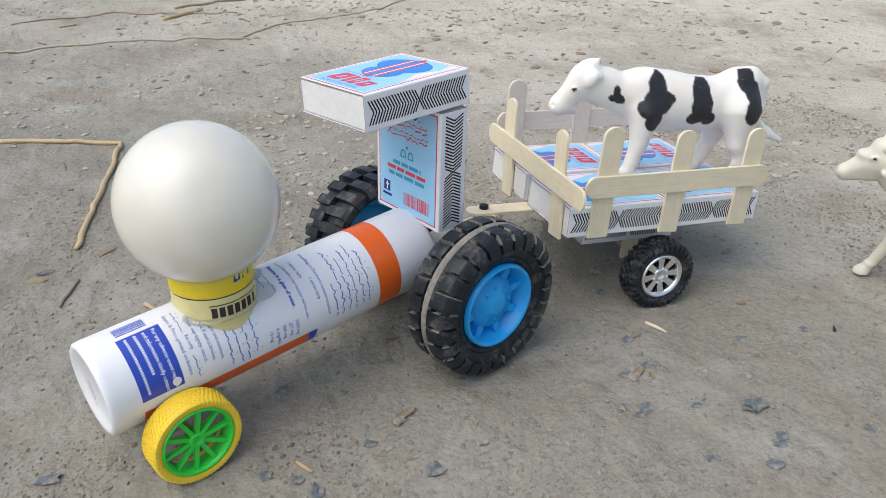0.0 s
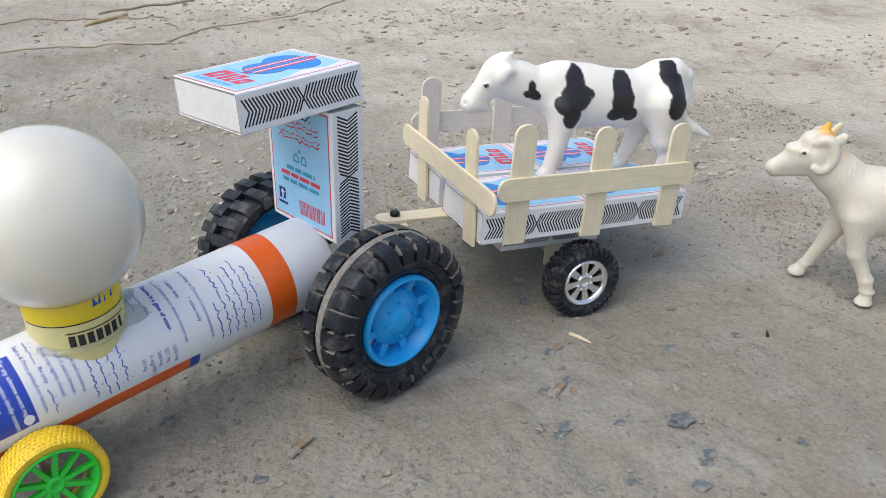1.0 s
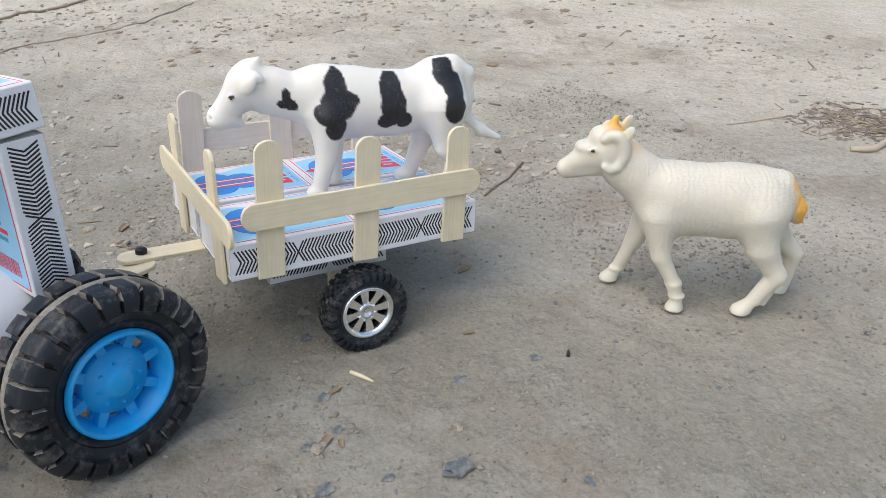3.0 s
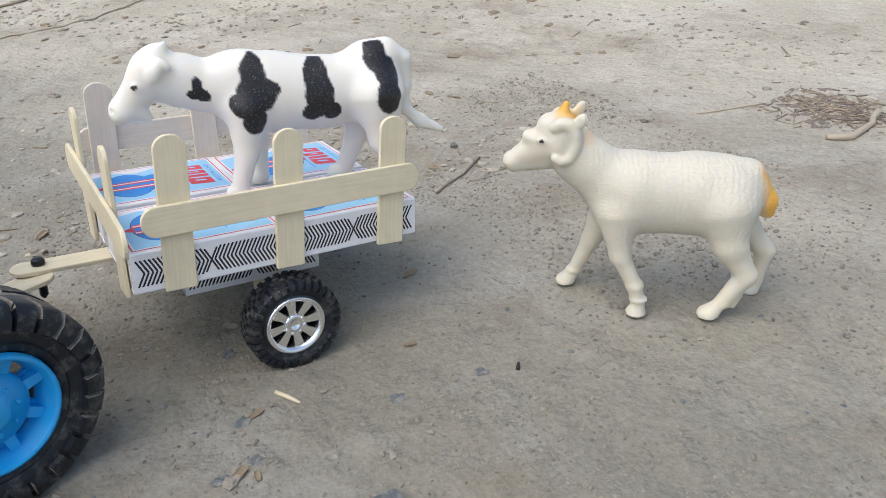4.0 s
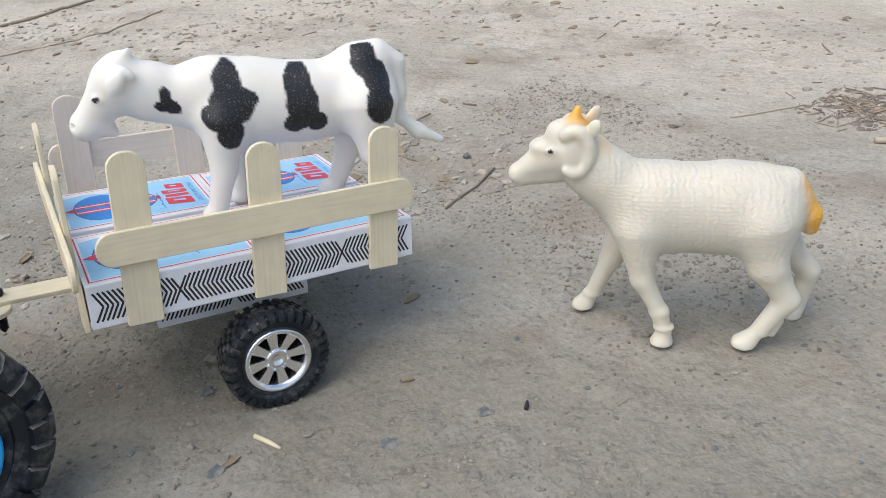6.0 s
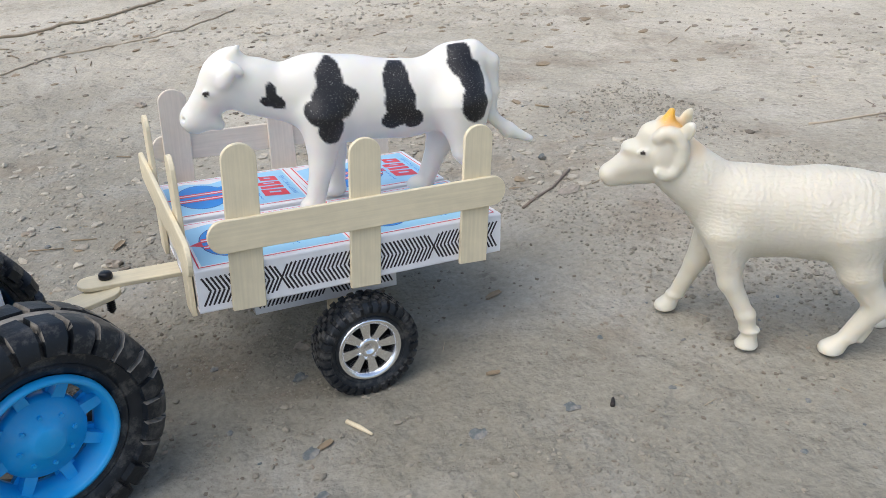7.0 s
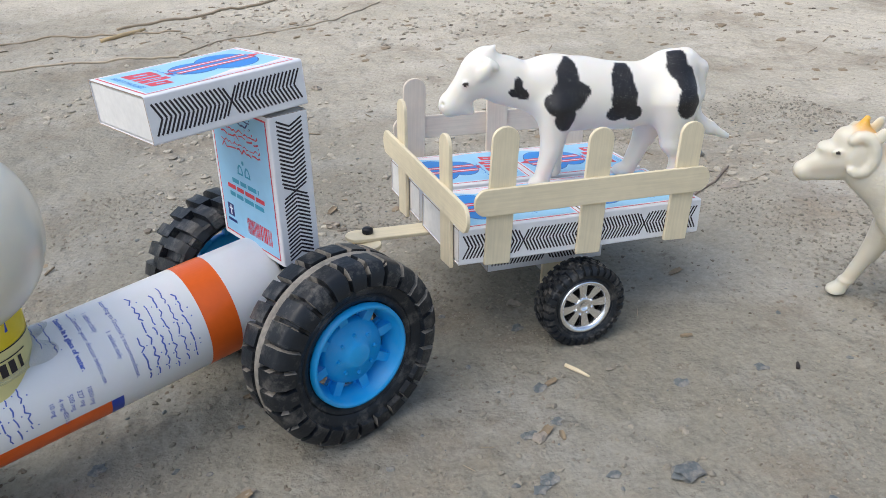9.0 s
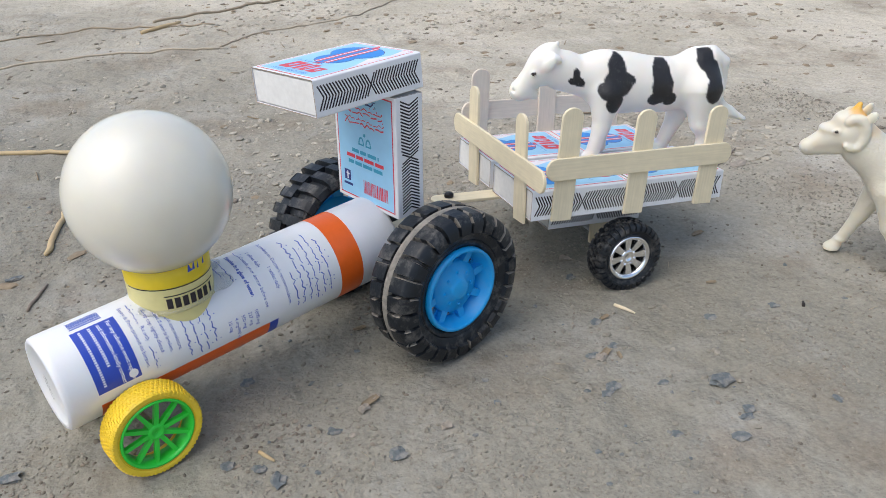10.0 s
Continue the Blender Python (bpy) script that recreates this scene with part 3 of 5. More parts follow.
# ---- craft sticks ----
def stick_mesh(length, width, thick, round_lo=True, round_hi=True):
    """A flat wooden stick along X from 0 to length, centred on Y, thickness on Z from 0."""
    r = width / 2
    pts = []
    if round_hi:
        pts += [(length - r * 0.9 + r * 0.9 * math.cos(a), r * math.sin(a)) for a in [radians(-90 + 180 * k / 12) for k in range(13)]]
    else:
        pts += [(length, -r), (length, r)]
    if round_lo:
        pts += [(r * 0.9 - r * 0.9 * math.cos(a), r * math.sin(a)) for a in [radians(90 - 180 * k / 12) for k in range(13)]]
    else:
        pts += [(0, r), (0, -r)]
    n = len(pts)
    g = Geo()
    g.add([(x, y, 0) for x, y in pts] + [(x, y, thick) for x, y in pts],
          [tuple(range(n - 1, -1, -1)), tuple(range(n, 2 * n))] + [(k, (k + 1) % n, n + (k + 1) % n, n + k) for k in range(n)])
    return bevelled("stick", g.mesh("stick", [STICK_WOOD]), 0.00025, 1, 50)


# ---- moulded animals: blended rounded forms, skinned on a fine lattice ----
class Clay:
    def __init__(self, lo, hi, step):
        self.lo, self.step = np.array(lo, np.float32), step
        n = [int((b - a) / step) + 1 for a, b in zip(lo, hi)]
        self.p = np.stack(np.meshgrid(*[np.arange(k, dtype=np.float32) * step + a for k, a in zip(n, lo)], indexing="ij"), -1)
        self.d = np.full(n, 1e3, np.float32)

    def blend(self, d, k):
        if k <= 0:
            self.d = np.minimum(self.d, d)
            return
        h = np.clip(0.5 + 0.5 * (self.d - d) / k, 0, 1)
        self.d = self.d * (1 - h) + d * h - k * h * (1 - h)

    def limb(self, a, b, ra, rb, k=3.0, flat=1.0):
        """A tapered capsule; flat squeezes it across Y."""
        a, b = np.array(a, np.float32), np.array(b, np.float32)
        q = self.p - a
        ab = b - a
        w = np.array([1, 1 / flat, 1], np.float32)
        t = np.clip((q @ ab) / (ab @ ab), 0, 1)
        self.blend(np.linalg.norm((q - t[..., None] * ab) * w, axis=-1) - (ra + (rb - ra) * t), k)

    def lump(self, c, r, k=3.0, ry=0.0, rz=0.0):
        """An ellipsoid turned by ry and rz degrees."""
        m = np.array(Euler((0, radians(ry), radians(rz))).to_matrix(), np.float32)
        q = (self.p - np.array(c, np.float32)) @ m
        r = np.array(r, np.float32)
        k1 = np.linalg.norm(q / r, axis=-1)
        k2 = np.linalg.norm(q / (r * r), axis=-1)
        self.blend(k1 * (k1 - 1) / np.maximum(k2, 1e-6), k)

    def carve(self, c, r, k=1.0):
        q = (self.p - np.array(c, np.float32)) / np.array(r, np.float32)
        d = (np.linalg.norm(q, axis=-1) - 1) * min(r)
        h = np.clip(0.5 - 0.5 * (self.d + d) / k, 0, 1)
        self.d = self.d * (1 - h) - d * h + k * h * (1 - h)

    def skin(self):
        f = self.d
        n = tuple(s - 1 for s in f.shape)
        acc, cnt = np.zeros((*n, 3), np.float32), np.zeros(n, np.float32)

        def corner(o):
            return f[o[0]:o[0] + n[0], o[1]:o[1] + n[1], o[2]:o[2] + n[2]]
        for o in np.ndindex(2, 2, 2):
            for ax in range(3):
                if o[ax] == 0:
                    e = list(o)
                    e[ax] = 1
                    a, b = corner(o), corner(e)
                    m = (a < 0) != (b < 0)
                    t = a[m] / (a[m] - b[m])
                    pos = np.repeat(np.array([o], np.float32), len(t), 0)
                    pos[:, ax] += t
                    acc[m] += pos
                    cnt[m] += 1
        act = cnt > 0
        ids = np.full(n, -1)
        ids[act] = np.arange(act.sum())
        v = (np.argwhere(act) + acc[act] / cnt[act][:, None]) * self.step + self.lo
        faces = []
        s = f < 0
        for ax in range(3):
            b, c = (ax + 1) % 3, (ax + 2) % 3
            lo, hi = [slice(1, -1)] * 3, [slice(1, -1)] * 3
            lo[ax], hi[ax] = slice(0, -1), slice(1, None)
            s0, s1 = s[tuple(lo)], s[tuple(hi)]
            w = np.argwhere(s0 != s1)
            if not len(w):
                continue
            up = s0[tuple(w.T)]
            w = w + 1
            w[:, ax] -= 1

            def cell(db, dc):
                z = w.copy()
                z[:, b] += db
                z[:, c] += dc
                return ids[tuple(z.T)]
            q = np.stack([cell(-1, -1), cell(0, -1), cell(0, 0), cell(-1, 0)], -1)
            q[~up] = q[~up][:, ::-1]
            faces.append(q)
        return v, np.concatenate(faces)


def clay_mesh(name, clay, mat, paint):
    """Skins the clay (millimetres) into a mesh in metres, with paint masks as point attributes."""
    v, f = clay.skin()
    me = bpy.data.meshes.new(name)
    me.vertices.add(len(v))
    me.vertices.foreach_set("co", (v * 0.001).astype(np.float32).ravel())
    me.loops.add(f.size)
    me.loops.foreach_set("vertex_index", f.astype(np.int32).ravel())
    me.polygons.add(len(f))
    me.polygons.foreach_set("loop_start", np.arange(0, f.size, 4))
    me.polygons.foreach_set("use_smooth", np.ones(len(f), bool))
    me.update(calc_edges=True)
    me.materials.append(mat)
    for key, fn in paint.items():
        at = me.attributes.new(key, "FLOAT", "POINT")
        at.data.foreach_set("value", fn(v).astype(np.float32))
    return me


def painted_plastic(name, base, coats, wool=0.0, rough=0.45):
    """Moulded plastic with paints laid over it where the masks say."""
    m = material(name, base, rough, 0.04, 90, sss=0.6, sss_radius=(0.006, 0.005, 0.0035), bump=0.10, bump_scale=700)
    nd, ln = m.node_tree.nodes, m.node_tree.links
    b = nd["Principled BSDF"]
    if wool:
        # rows of short wavy locks, moulded into the plastic
        old = b.inputs["Normal"].links[0].from_node
        old.inputs["Strength"].default_value = 0.15
        tc = nd.new("ShaderNodeTexCoord")
        lock = nd.new("ShaderNodeTexWave")
        lock.wave_type, lock.bands_direction = "BANDS", "X"
        for key, v in (("Scale", 125.0), ("Distortion", 9.0), ("Detail", 3.0), ("Detail Scale", 1.3)):
            lock.inputs[key].default_value = v
        ln.new(tc.outputs["Object"], lock.inputs["Vector"])
        cut = nd.new("ShaderNodeTexWave")
        cut.wave_type, cut.bands_direction = "BANDS", "Z"
        for key, v in (("Scale", 230.0), ("Distortion", 6.0), ("Detail", 2.0), ("Detail Scale", 1.6)):
            cut.inputs[key].default_value = v
        ln.new(tc.outputs["Object"], cut.inputs["Vector"])
        both = nd.new("ShaderNodeMath")
        both.operation = "MULTIPLY_ADD"
        ln.new(cut.outputs["Fac"], both.inputs[0])
        both.inputs[1].default_value = 0.55
        ln.new(lock.outputs["Fac"], both.inputs[2])
        cover = nd.new("ShaderNodeAttribute")
        cover.attribute_name = "fleece"
        amount = nd.new("ShaderNodeMath")
        amount.operation = "MULTIPLY"
        ln.new(cover.outputs["Fac"], amount.inputs[0])
        amount.inputs[1].default_value = wool
        bp = nd.new("ShaderNodeBump")
        bp.inputs["Distance"].default_value = 0.0006
        ln.new(amount.outputs[0], bp.inputs["Strength"])
        ln.new(both.outputs[0], bp.inputs["Height"])
        ln.new(old.outputs[0], bp.inputs["Normal"])
        ln.new(bp.outputs[0], b.inputs["Normal"])
    for key, color, speck in coats:
        at = nd.new("ShaderNodeAttribute")
        at.attribute_name = key
        tc = nd.new("ShaderNodeTexCoord")
        n = nd.new("ShaderNodeTexNoise")
        n.inputs["Scale"].default_value, n.inputs["Detail"].default_value = 1900, 5
        ln.new(tc.outputs["Object"], n.inputs["Vector"])
        thin = nd.new("ShaderNodeMapRange")
        thin.inputs["From Min"].default_value, thin.inputs["From Max"].default_value = 0.58, 0.70
        thin.inputs["To Min"].default_value, thin.inputs["To Max"].default_value = 1.0, 1.0 - speck
        ln.new(n.outputs["Fac"], thin.inputs["Value"])
        f = nd.new("ShaderNodeMath")
        f.operation = "MULTIPLY"
        ln.new(at.outputs["Fac"], f.inputs[0])
        ln.new(thin.outputs[0], f.inputs[1])
        x = nd.new("ShaderNodeMix")
        x.data_type = "RGBA"
        ln.new(f.outputs[0], x.inputs[0])
        ln.new(b.inputs["Base Color"].links[0].from_socket, x.inputs[6])
        x.inputs[7].default_value = (*color, 1)
        ln.new(x.outputs[2], b.inputs["Base Color"])
        w = nd.new("ShaderNodeMath")
        w.operation = "MULTIPLY_ADD"
        ln.new(f.outputs[0], w.inputs[0])
        old = b.inputs["Subsurface Weight"]
        w.inputs[1].default_value, w.inputs[2].default_value = -0.6, 0.6
        ln.new(w.outputs[0], old)
    return m


def blot(v, x, z, rx, rz, turn=0.0, soft=0.08):
    """Mask of one brush blot on the near flank."""
    c, s = math.cos(radians(turn)), math.sin(radians(turn))
    dx, dz = v[:, 0] - x, v[:, 2] - z
    a, b = c * dx + s * dz, -s * dx + c * dz
    rough = 0.07 + 0.08 * value_noise(v[:, 0] * 0.4 + x, v[:, 2] * 0.4, 11) + 0.015 * value_noise(v[:, 0] * 1.7, v[:, 2] * 1.7, 12)
    return np.clip((1 - np.hypot(a / rx, b / rz) + rough) / soft, 0, 1)


def spot_mask(v, blots):
    m = np.zeros(len(v))
    for q in blots:
        m = np.maximum(m, blot(v, *q))
    return m * (v[:, 1] < -2.0)


# ---- toy cow ----
def build_cow():
    c = Clay((-78, -22, -7), (64, 22, 64), 0.7)
    c.lump((-13, 0, 36.5), (20, 11.5, 15.5), 4)
    c.lump((6, 0, 36), (20, 12, 14.2), 5)
    c.lump((24, 0, 39.5), (14, 11, 14.5), 5)
    c.lump((-25, 0, 42.5), (10, 7.5, 9.5), 5)
    c.lump((28, 0, 49.3), (9, 6, 6), 5)
    c.limb((-24, 0, 38.5), (-45, 0, 40.5), 11.5, 8.6, 5, 0.8)
    c.limb((-44, 0, 44), (-53, 0, 44.5), 7.5, 8.0, 4, 0.85)
    c.limb((-53.5, 0, 44.5), (-64, 0, 32.5), 7.8, 4.8, 4, 0.85)
    c.lump((-65, 0, 30.5), (4.6, 4.8, 4.4), 3)
    c.lump((-59.5, 0, 30.4), (5.0, 3.4, 2.6), 3, 32)
    c.lump((-52.5, 0, 51.5), (4.5, 4, 3.2), 3, -30)
    c.limb((-51.5, -1, 53), (-49, -2, 55.5), 1.8, 0.9, 1.5)
    for s in (-1, 1):
        c.lump((-53.5, s * 8.0, 46.5), (2.6, 1.5, 4.4), 1.2, 32, s * 25)
        c.lump((-50.5, s * 7.0, 49.5), (3.6, 1.6, 2.0), 1.2, 30, s * 20)
        c.lump((-59.5, s * 5.4, 41), (2.0, 1.0, 1.4), 1.5)
        c.carve((-68.2, s * 2.4, 31.8), (0.9, 0.9, 0.6))
    # legs: near fore, far fore, near hind, far hind
    c.limb((-22, -6, 32), (-23, -8, 16), 8.5, 4.4, 4)
    c.limb((-23, -8, 16), (-26, -8.5, 1.5), 4.2, 3.3, 2)
    c.lump((-27, -8.5, 0.4), (4.4, 3.7, 3.0), 1.5)
    c.limb((-19, 6, 32), (-17, 8, 15), 8.0, 4.2, 4)
    c.limb((-17, 8, 15), (-16.5, 8.5, 1.0), 4.0, 3.3, 2)
    c.lump((-17.5, 8.5, -0.2), (4.4, 3.7, 3.0), 1.5)
    c.limb((27, -6.5, 36), (29, -8.5, 19), 11.0, 5.2, 4)
    c.limb((29, -8.5, 19), (33, -8.5, 12), 5.0, 3.8, 2)
    c.limb((33, -8.5, 12), (31, -8.5, 1.5), 3.7, 3.2, 2)
    c.lump((30, -8.5, 0.4), (4.4, 3.7, 3.0), 1.5)
    c.limb((24, 6.5, 35), (23, 8.5, 17), 10.0, 5.0, 4)
    c.limb((23, 8.5, 17), (18, 8.5, 2), 4.6, 3.4, 2)
    c.lump((15.5, 8.5, 0.0), (5.0, 3.8, 3.2), 1.5)
    # tail
    c.limb((32, 0, 52.3), (38.5, -0.5, 48.5), 4.0, 3.0, 3)
    c.limb((38.5, -0.5, 48.5), (39.8, -1, 38), 3.0, 2.4, 2)
    c.limb((39.5, -1, 38), (39.5, -1.5, 29), 2.4, 2.2, 2)
    c.limb((39.5, -1.5, 29), (46.5, -2.5, 23.5), 2.2, 2.6, 2)
    c.limb((46.5, -2.5, 23.5), (55, -3, 20), 2.6, 1.3, 2)
    spots = [(-39.3, 41.5, 1.7, 3.0, 0), (-37.4, 38.0, 3.0, 2.2, -35), (-40.6, 38.4, 2.0, 1.8, 0)]
    spots += [(-20.0, 45.5, 4.4, 6.6, 0), (-18.8, 38.8, 6.8, 7.0, 0), (-24.0, 35.2, 4.6, 4.4, -20), (-20.0, 30.0, 4.4, 5.6, 0), (-13.6, 40.2, 3.2, 3.0, 0)]
    spots += [(3.0, 44.5, 4.6, 6.2, -5), (4.2, 38.0, 5.2, 7.0, 0), (2.2, 31.8, 4.6, 3.2, 15), (8.6, 31.8, 3.6, 3.4, 0)]
    spots += [(25.6, 51.5, 4.4, 5.6, 0), (29.2, 45.5, 4.6, 6.0, 20), (29.4, 37.5, 4.8, 6.6, 10)]
    eye = [(-60.2, 41.0, 1.15, 0.9, 0)]
    mat = painted_plastic("white_toy_plastic", (0.80, 0.765, 0.690), [("spots", (0.012, 0.011, 0.012), 0.22), ("eyes", (0.03, 0.02, 0.015), 0.0)])
    me = clay_mesh("toy_cow", c, mat, {"spots": lambda v: spot_mask(v, spots), "eyes": lambda v: spot_mask(v, eye)})
    thing("toy_cow", pose(0.2560, 0.3420, 0.0512, -1.0, 6.0, -12), "white plastic toy cow with hand-painted black spots standing on matchboxes", "toy animal", me=me)


build_cow()


# ---- toy sheep ----
def build_sheep():
    c = Clay((-74, -22, -2), (48, 22, 86), 0.6)
    c.lump((-14, 0, 47.5), (20, 13.5, 16.5), 4)
    c.lump((6, 0, 47.5), (22, 14.5, 16.5), 5)
    c.lump((19, 0, 47.0), (13.0, 12.5, 14.5), 5)
    c.limb((-20, 0, 49), (-38, 0, 61), 13.5, 9.0, 5, 0.85)
    c.limb((-34, 0, 59), (-45, 0, 67), 9.0, 7.5, 4, 0.85)
    # head
    c.limb((-47.5, 0, 68.5), (-62.5, 0, 61), 8.2, 3.7, 4, 0.85)
    c.lump((-55.5, 0, 70.6), (3.8, 4.4, 2.2), 2.5)
    c.lump((-63.2, 0, 60.2), (3.0, 3.4, 2.9), 2)
    c.limb((-62.5, 0, 57.8), (-50.5, 0, 60.5), 1.7, 3.2, 2, 1.3)
    c.lump((-48.0, 0, 75.5), (5.5, 5.0, 4.0), 3)
    # curled horns: from the crown, back and down round the ears
    for s in (-1, 1):
        ring = [(-44.2 + 4.7 * math.cos(a), s * (5.9 + 0.6 * k / 4), 70.4 + 7.1 * math.sin(a)) for k, a in enumerate([2.25 - 4.4 * k / 12 for k in range(13)])]
        for k, (a, b) in enumerate(zip(ring, ring[1:])):
            ridge = 0.25 * (k % 2)
            c.limb(a, b, 2.2 - 0.04 * k + ridge, 2.2 - 0.04 * (k + 1), 0.8)
        c.lump((-45.2, s * 6.6, 69.4), (3.6, 1.4, 4.8), 1.5)
        c.lump((-38.3, s * 6.4, 78.2), (2.4, 1.2, 4.0), 0.6, 35, s * 30)
        c.lump((-52.0, s * 5.9, 70.6), (2.0, 0.7, 1.2), 1.5)
    c.limb((-45.5, 0, 77), (-43.3, 0, 83.0), 2.6, 1.2, 1.5)
    c.limb((-43, 0, 74), (-32, 0, 62), 5, 5, 4)
    # near fore, far fore
    c.limb((-23, -7, 42), (-21.0, -9.5, 25), 7.8, 3.9, 4)
    c.limb((-21.0, -9.5, 25), (-15.0, -10.5, 13), 3.7, 3.0, 2)
    c.lump((-14.7, -10.6, 12.5), (3.5, 3.3, 2.6), 1.2)
    c.limb((-14.6, -10.5, 12), (-12.8, -11, 5), 3.2, 2.7, 1.0)
    c.lump((-12.9, -11, 6.6), (3.7, 3.4, 1.5), 0.6)
    c.limb((-12.9, -11, 3.6), (-13.3, -11.2, 0.2), 2.9, 4.2, 0.5)
    c.limb((-24, 7, 42), (-31, 9.5, 22), 7.8, 3.8, 4)
    c.limb((-31, 9.5, 22), (-36.5, 11.5, 8), 3.6, 2.9, 2)
    c.lump((-37.4, 11.5, 6.6), (3.6, 3.3, 1.9), 0.8)
    c.limb((-38.6, 11.8, 4.2), (-40.8, 12, 0.4), 2.9, 4.2, 0.7)
    # near hind, far hind
    c.limb((17, -7, 44), (19.5, -9.5, 31), 10.6, 6.4, 5)
    c.limb((19.5, -9.5, 31), (27.0, -10.5, 18), 6.0, 4.0, 3)
    c.limb((27.0, -10.5, 18), (19.5, -11, 6.5), 4.0, 3.0, 2)
    c.limb((25.0, -10.5, 9.5), (23.4, -11, 4.8), 2.0, 1.4, 1.5)
    c.lump((19.6, -11, 5.8), (3.3, 3.3, 2.2), 0.8)
    c.limb((17.4, -11.3, 4.0), (14.4, -11.5, 0.4), 2.9, 4.3, 0.7)
    c.limb((21, 7, 44), (28, 8.6, 30), 9.6, 6.0, 5)
    c.limb((28, 8.6, 30), (38.0, 8.4, 19), 5.6, 3.8, 3)
    c.limb((38.0, 8.4, 19), (36.2, 8.4, 6), 3.7, 3.0, 2)
    c.limb((36.0, 8.3, 4.0), (34.0, 8.2, 0.4), 2.9, 4.2, 0.9)
    # docked tail
    c.limb((25.5, 0, 56), (32.5, -1, 45.5), 5.4, 4.0, 3)
    c.limb((32.5, -1, 45.5), (33.6, -1, 41.0), 4.0, 2.8, 2)
    # flat soles
    c.d = np.maximum(c.d, -c.p[..., 2])

    def fleece(v):
        """Where the moulded fleece covers the trunk, neck and thighs."""
        return np.clip((v[:, 0] + 43) / 6, 0, 1) * np.clip((v[:, 2] - 25) / 7, 0, 1) * np.clip((71 - v[:, 2]) / 5, 0, 1)

    def orange(v):
        a = np.clip((v[:, 2] - 75.0 + 2 * value_noise(v[:, 0] * 0.4, v[:, 2] * 0.4, 3)) / 3, 0, 1) * np.clip((v[:, 0] + 48.5) / 3, 0, 1) * np.clip(1.2 - np.abs(v[:, 1]) / 6, 0, 1)
        b = np.clip((v[:, 0] - 28.6 + 0.10 * (v[:, 2] - 46) + value_noise(v[:, 2] * 0.3, v[:, 1] * 0.3, 4)) / 4.5, 0, 1) * np.clip((v[:, 2] - 37) / 3, 0, 1)
        n = np.clip(1 - np.hypot((v[:, 0] + 36) / 5, (v[:, 2] - 70) / 5), 0, 1) * np.clip(1.2 - np.abs(v[:, 1]) / 6, 0, 1) * 0.8
        return np.clip(np.maximum(np.maximum(a, b), n), 0, 1) * 0.92

    eye = [(-52.0, 70.6, 1.05, 0.8, 0)]
    mat = painted_plastic("cream_toy_plastic", (0.665, 0.620, 0.510), [("orange_paint", (0.82, 0.40, 0.025), 0.25), ("eyes", (0.02, 0.012, 0.01), 0.0)], wool=0.30)
    me = clay_mesh("toy_sheep", c, mat, {"orange_paint": orange, "eyes": lambda v: spot_mask(v, eye), "fleece": fleece})
    thing("toy_sheep", pose(0.3726, 0.2549, 0.0, 0, 0, -37), "cream plastic toy ram with orange-painted horn tip and tail", "toy animal", me=me)


build_sheep()


# ---- matchbox parts shared by tractor and trailer ----
SLEEVE, TRAY_ME, STRIKE_A, STRIKE_B, PICTURE = sleeve_mesh(), tray_mesh(), striker_mesh(-1), striker_mesh(1), front_label_mesh()


def back_label():
    p = back_label_mesh()
    for k, (y, l) in enumerate(((0.0475, 0.017), (0.0425, 0.026), (0.0375, 0.027))):
        p.scribble((MW - l) / 2, y - 0.001, l, 0.0040, RED_INK if k else NAVY_INK, 0.00016, seed=20 + k)
        p.scribble((MW - l) / 2, y + 0.0010, l, 0.0030, RED_INK if k else NAVY_INK, 0.00018, seed=60 + k)
    for s in (-1, 1):
        a = [(MW / 2 + s * (0.0009 + 0.0016 * (1 - math.cos(q))), 0.0280 + 0.0030 * math.sin(q)) for q in [math.pi * k / 8 for k in range(9)]]
        p.stroke(a, 0.0008, TEAL_INK, 0.00016)
        p.stroke([(MW / 2 + s * 0.0006, 0.0278), (MW / 2 + s * 0.0046, 0.0278)], 0.0007, TEAL_INK, 0.0002)
    p.ellipse(MW / 2, 0.0325, 0.0008, 0.0008, TEAL_INK, 0.00016, 12)
    for y, l, ink in ((0.0232, 0.019, TEAL_INK), (0.0203, 0.027, RED_INK), (0.0174, 0.025, TEAL_INK)):
        rng = random.Random(int(y * 1e5))
        x = (MW - l) / 2
        end = x + l
        while x < end:
            w = rng.uniform(0.003, 0.007)
            p.rect(x, y, min(x + w, end), y + 0.0017, ink, 0.00016)
            x += w + 0.0009
    p.rect(0.0055, 0.0085, 0.0100, 0.0135, NAVY_INK, 0.00016)
    p.rect(0.0074, 0.0090, 0.0083, 0.0128, WHITE_INK, 0.0002)
    p.rect(0.0068, 0.0112, 0.0092, 0.0119, WHITE_INK, 0.00022)
    p.rect(0.0048, 0.0062, 0.0112, 0.0074, NAVY_INK, 0.00016)
    rng = random.Random(8)
    x = 0.0195
    while x < 0.0365:
        w = rng.choice((0.0003, 0.0005, 0.0009))
        p.rect(x, 0.0052, x + w, 0.0115, RED_INK, 0.00016)
        x += w + rng.choice((0.0003, 0.0005))
    return p.mesh("written_label")


BACK = back_label()


def matchbox(parent, m, label="", sides=(True, True), picture=True, written=False):
    b = part("matchbox", SLEEVE, parent, m, label)
    part("tray", TRAY_ME, b)
    if sides[0]:
        fine("striker_strip", STRIKE_A, b)
    if sides[1]:
        fine("striker_strip", STRIKE_B, b)
    if picture:
        fine("picture_label", PICTURE, b)
    if written:
        fine("written_label", BACK, b)
    return b


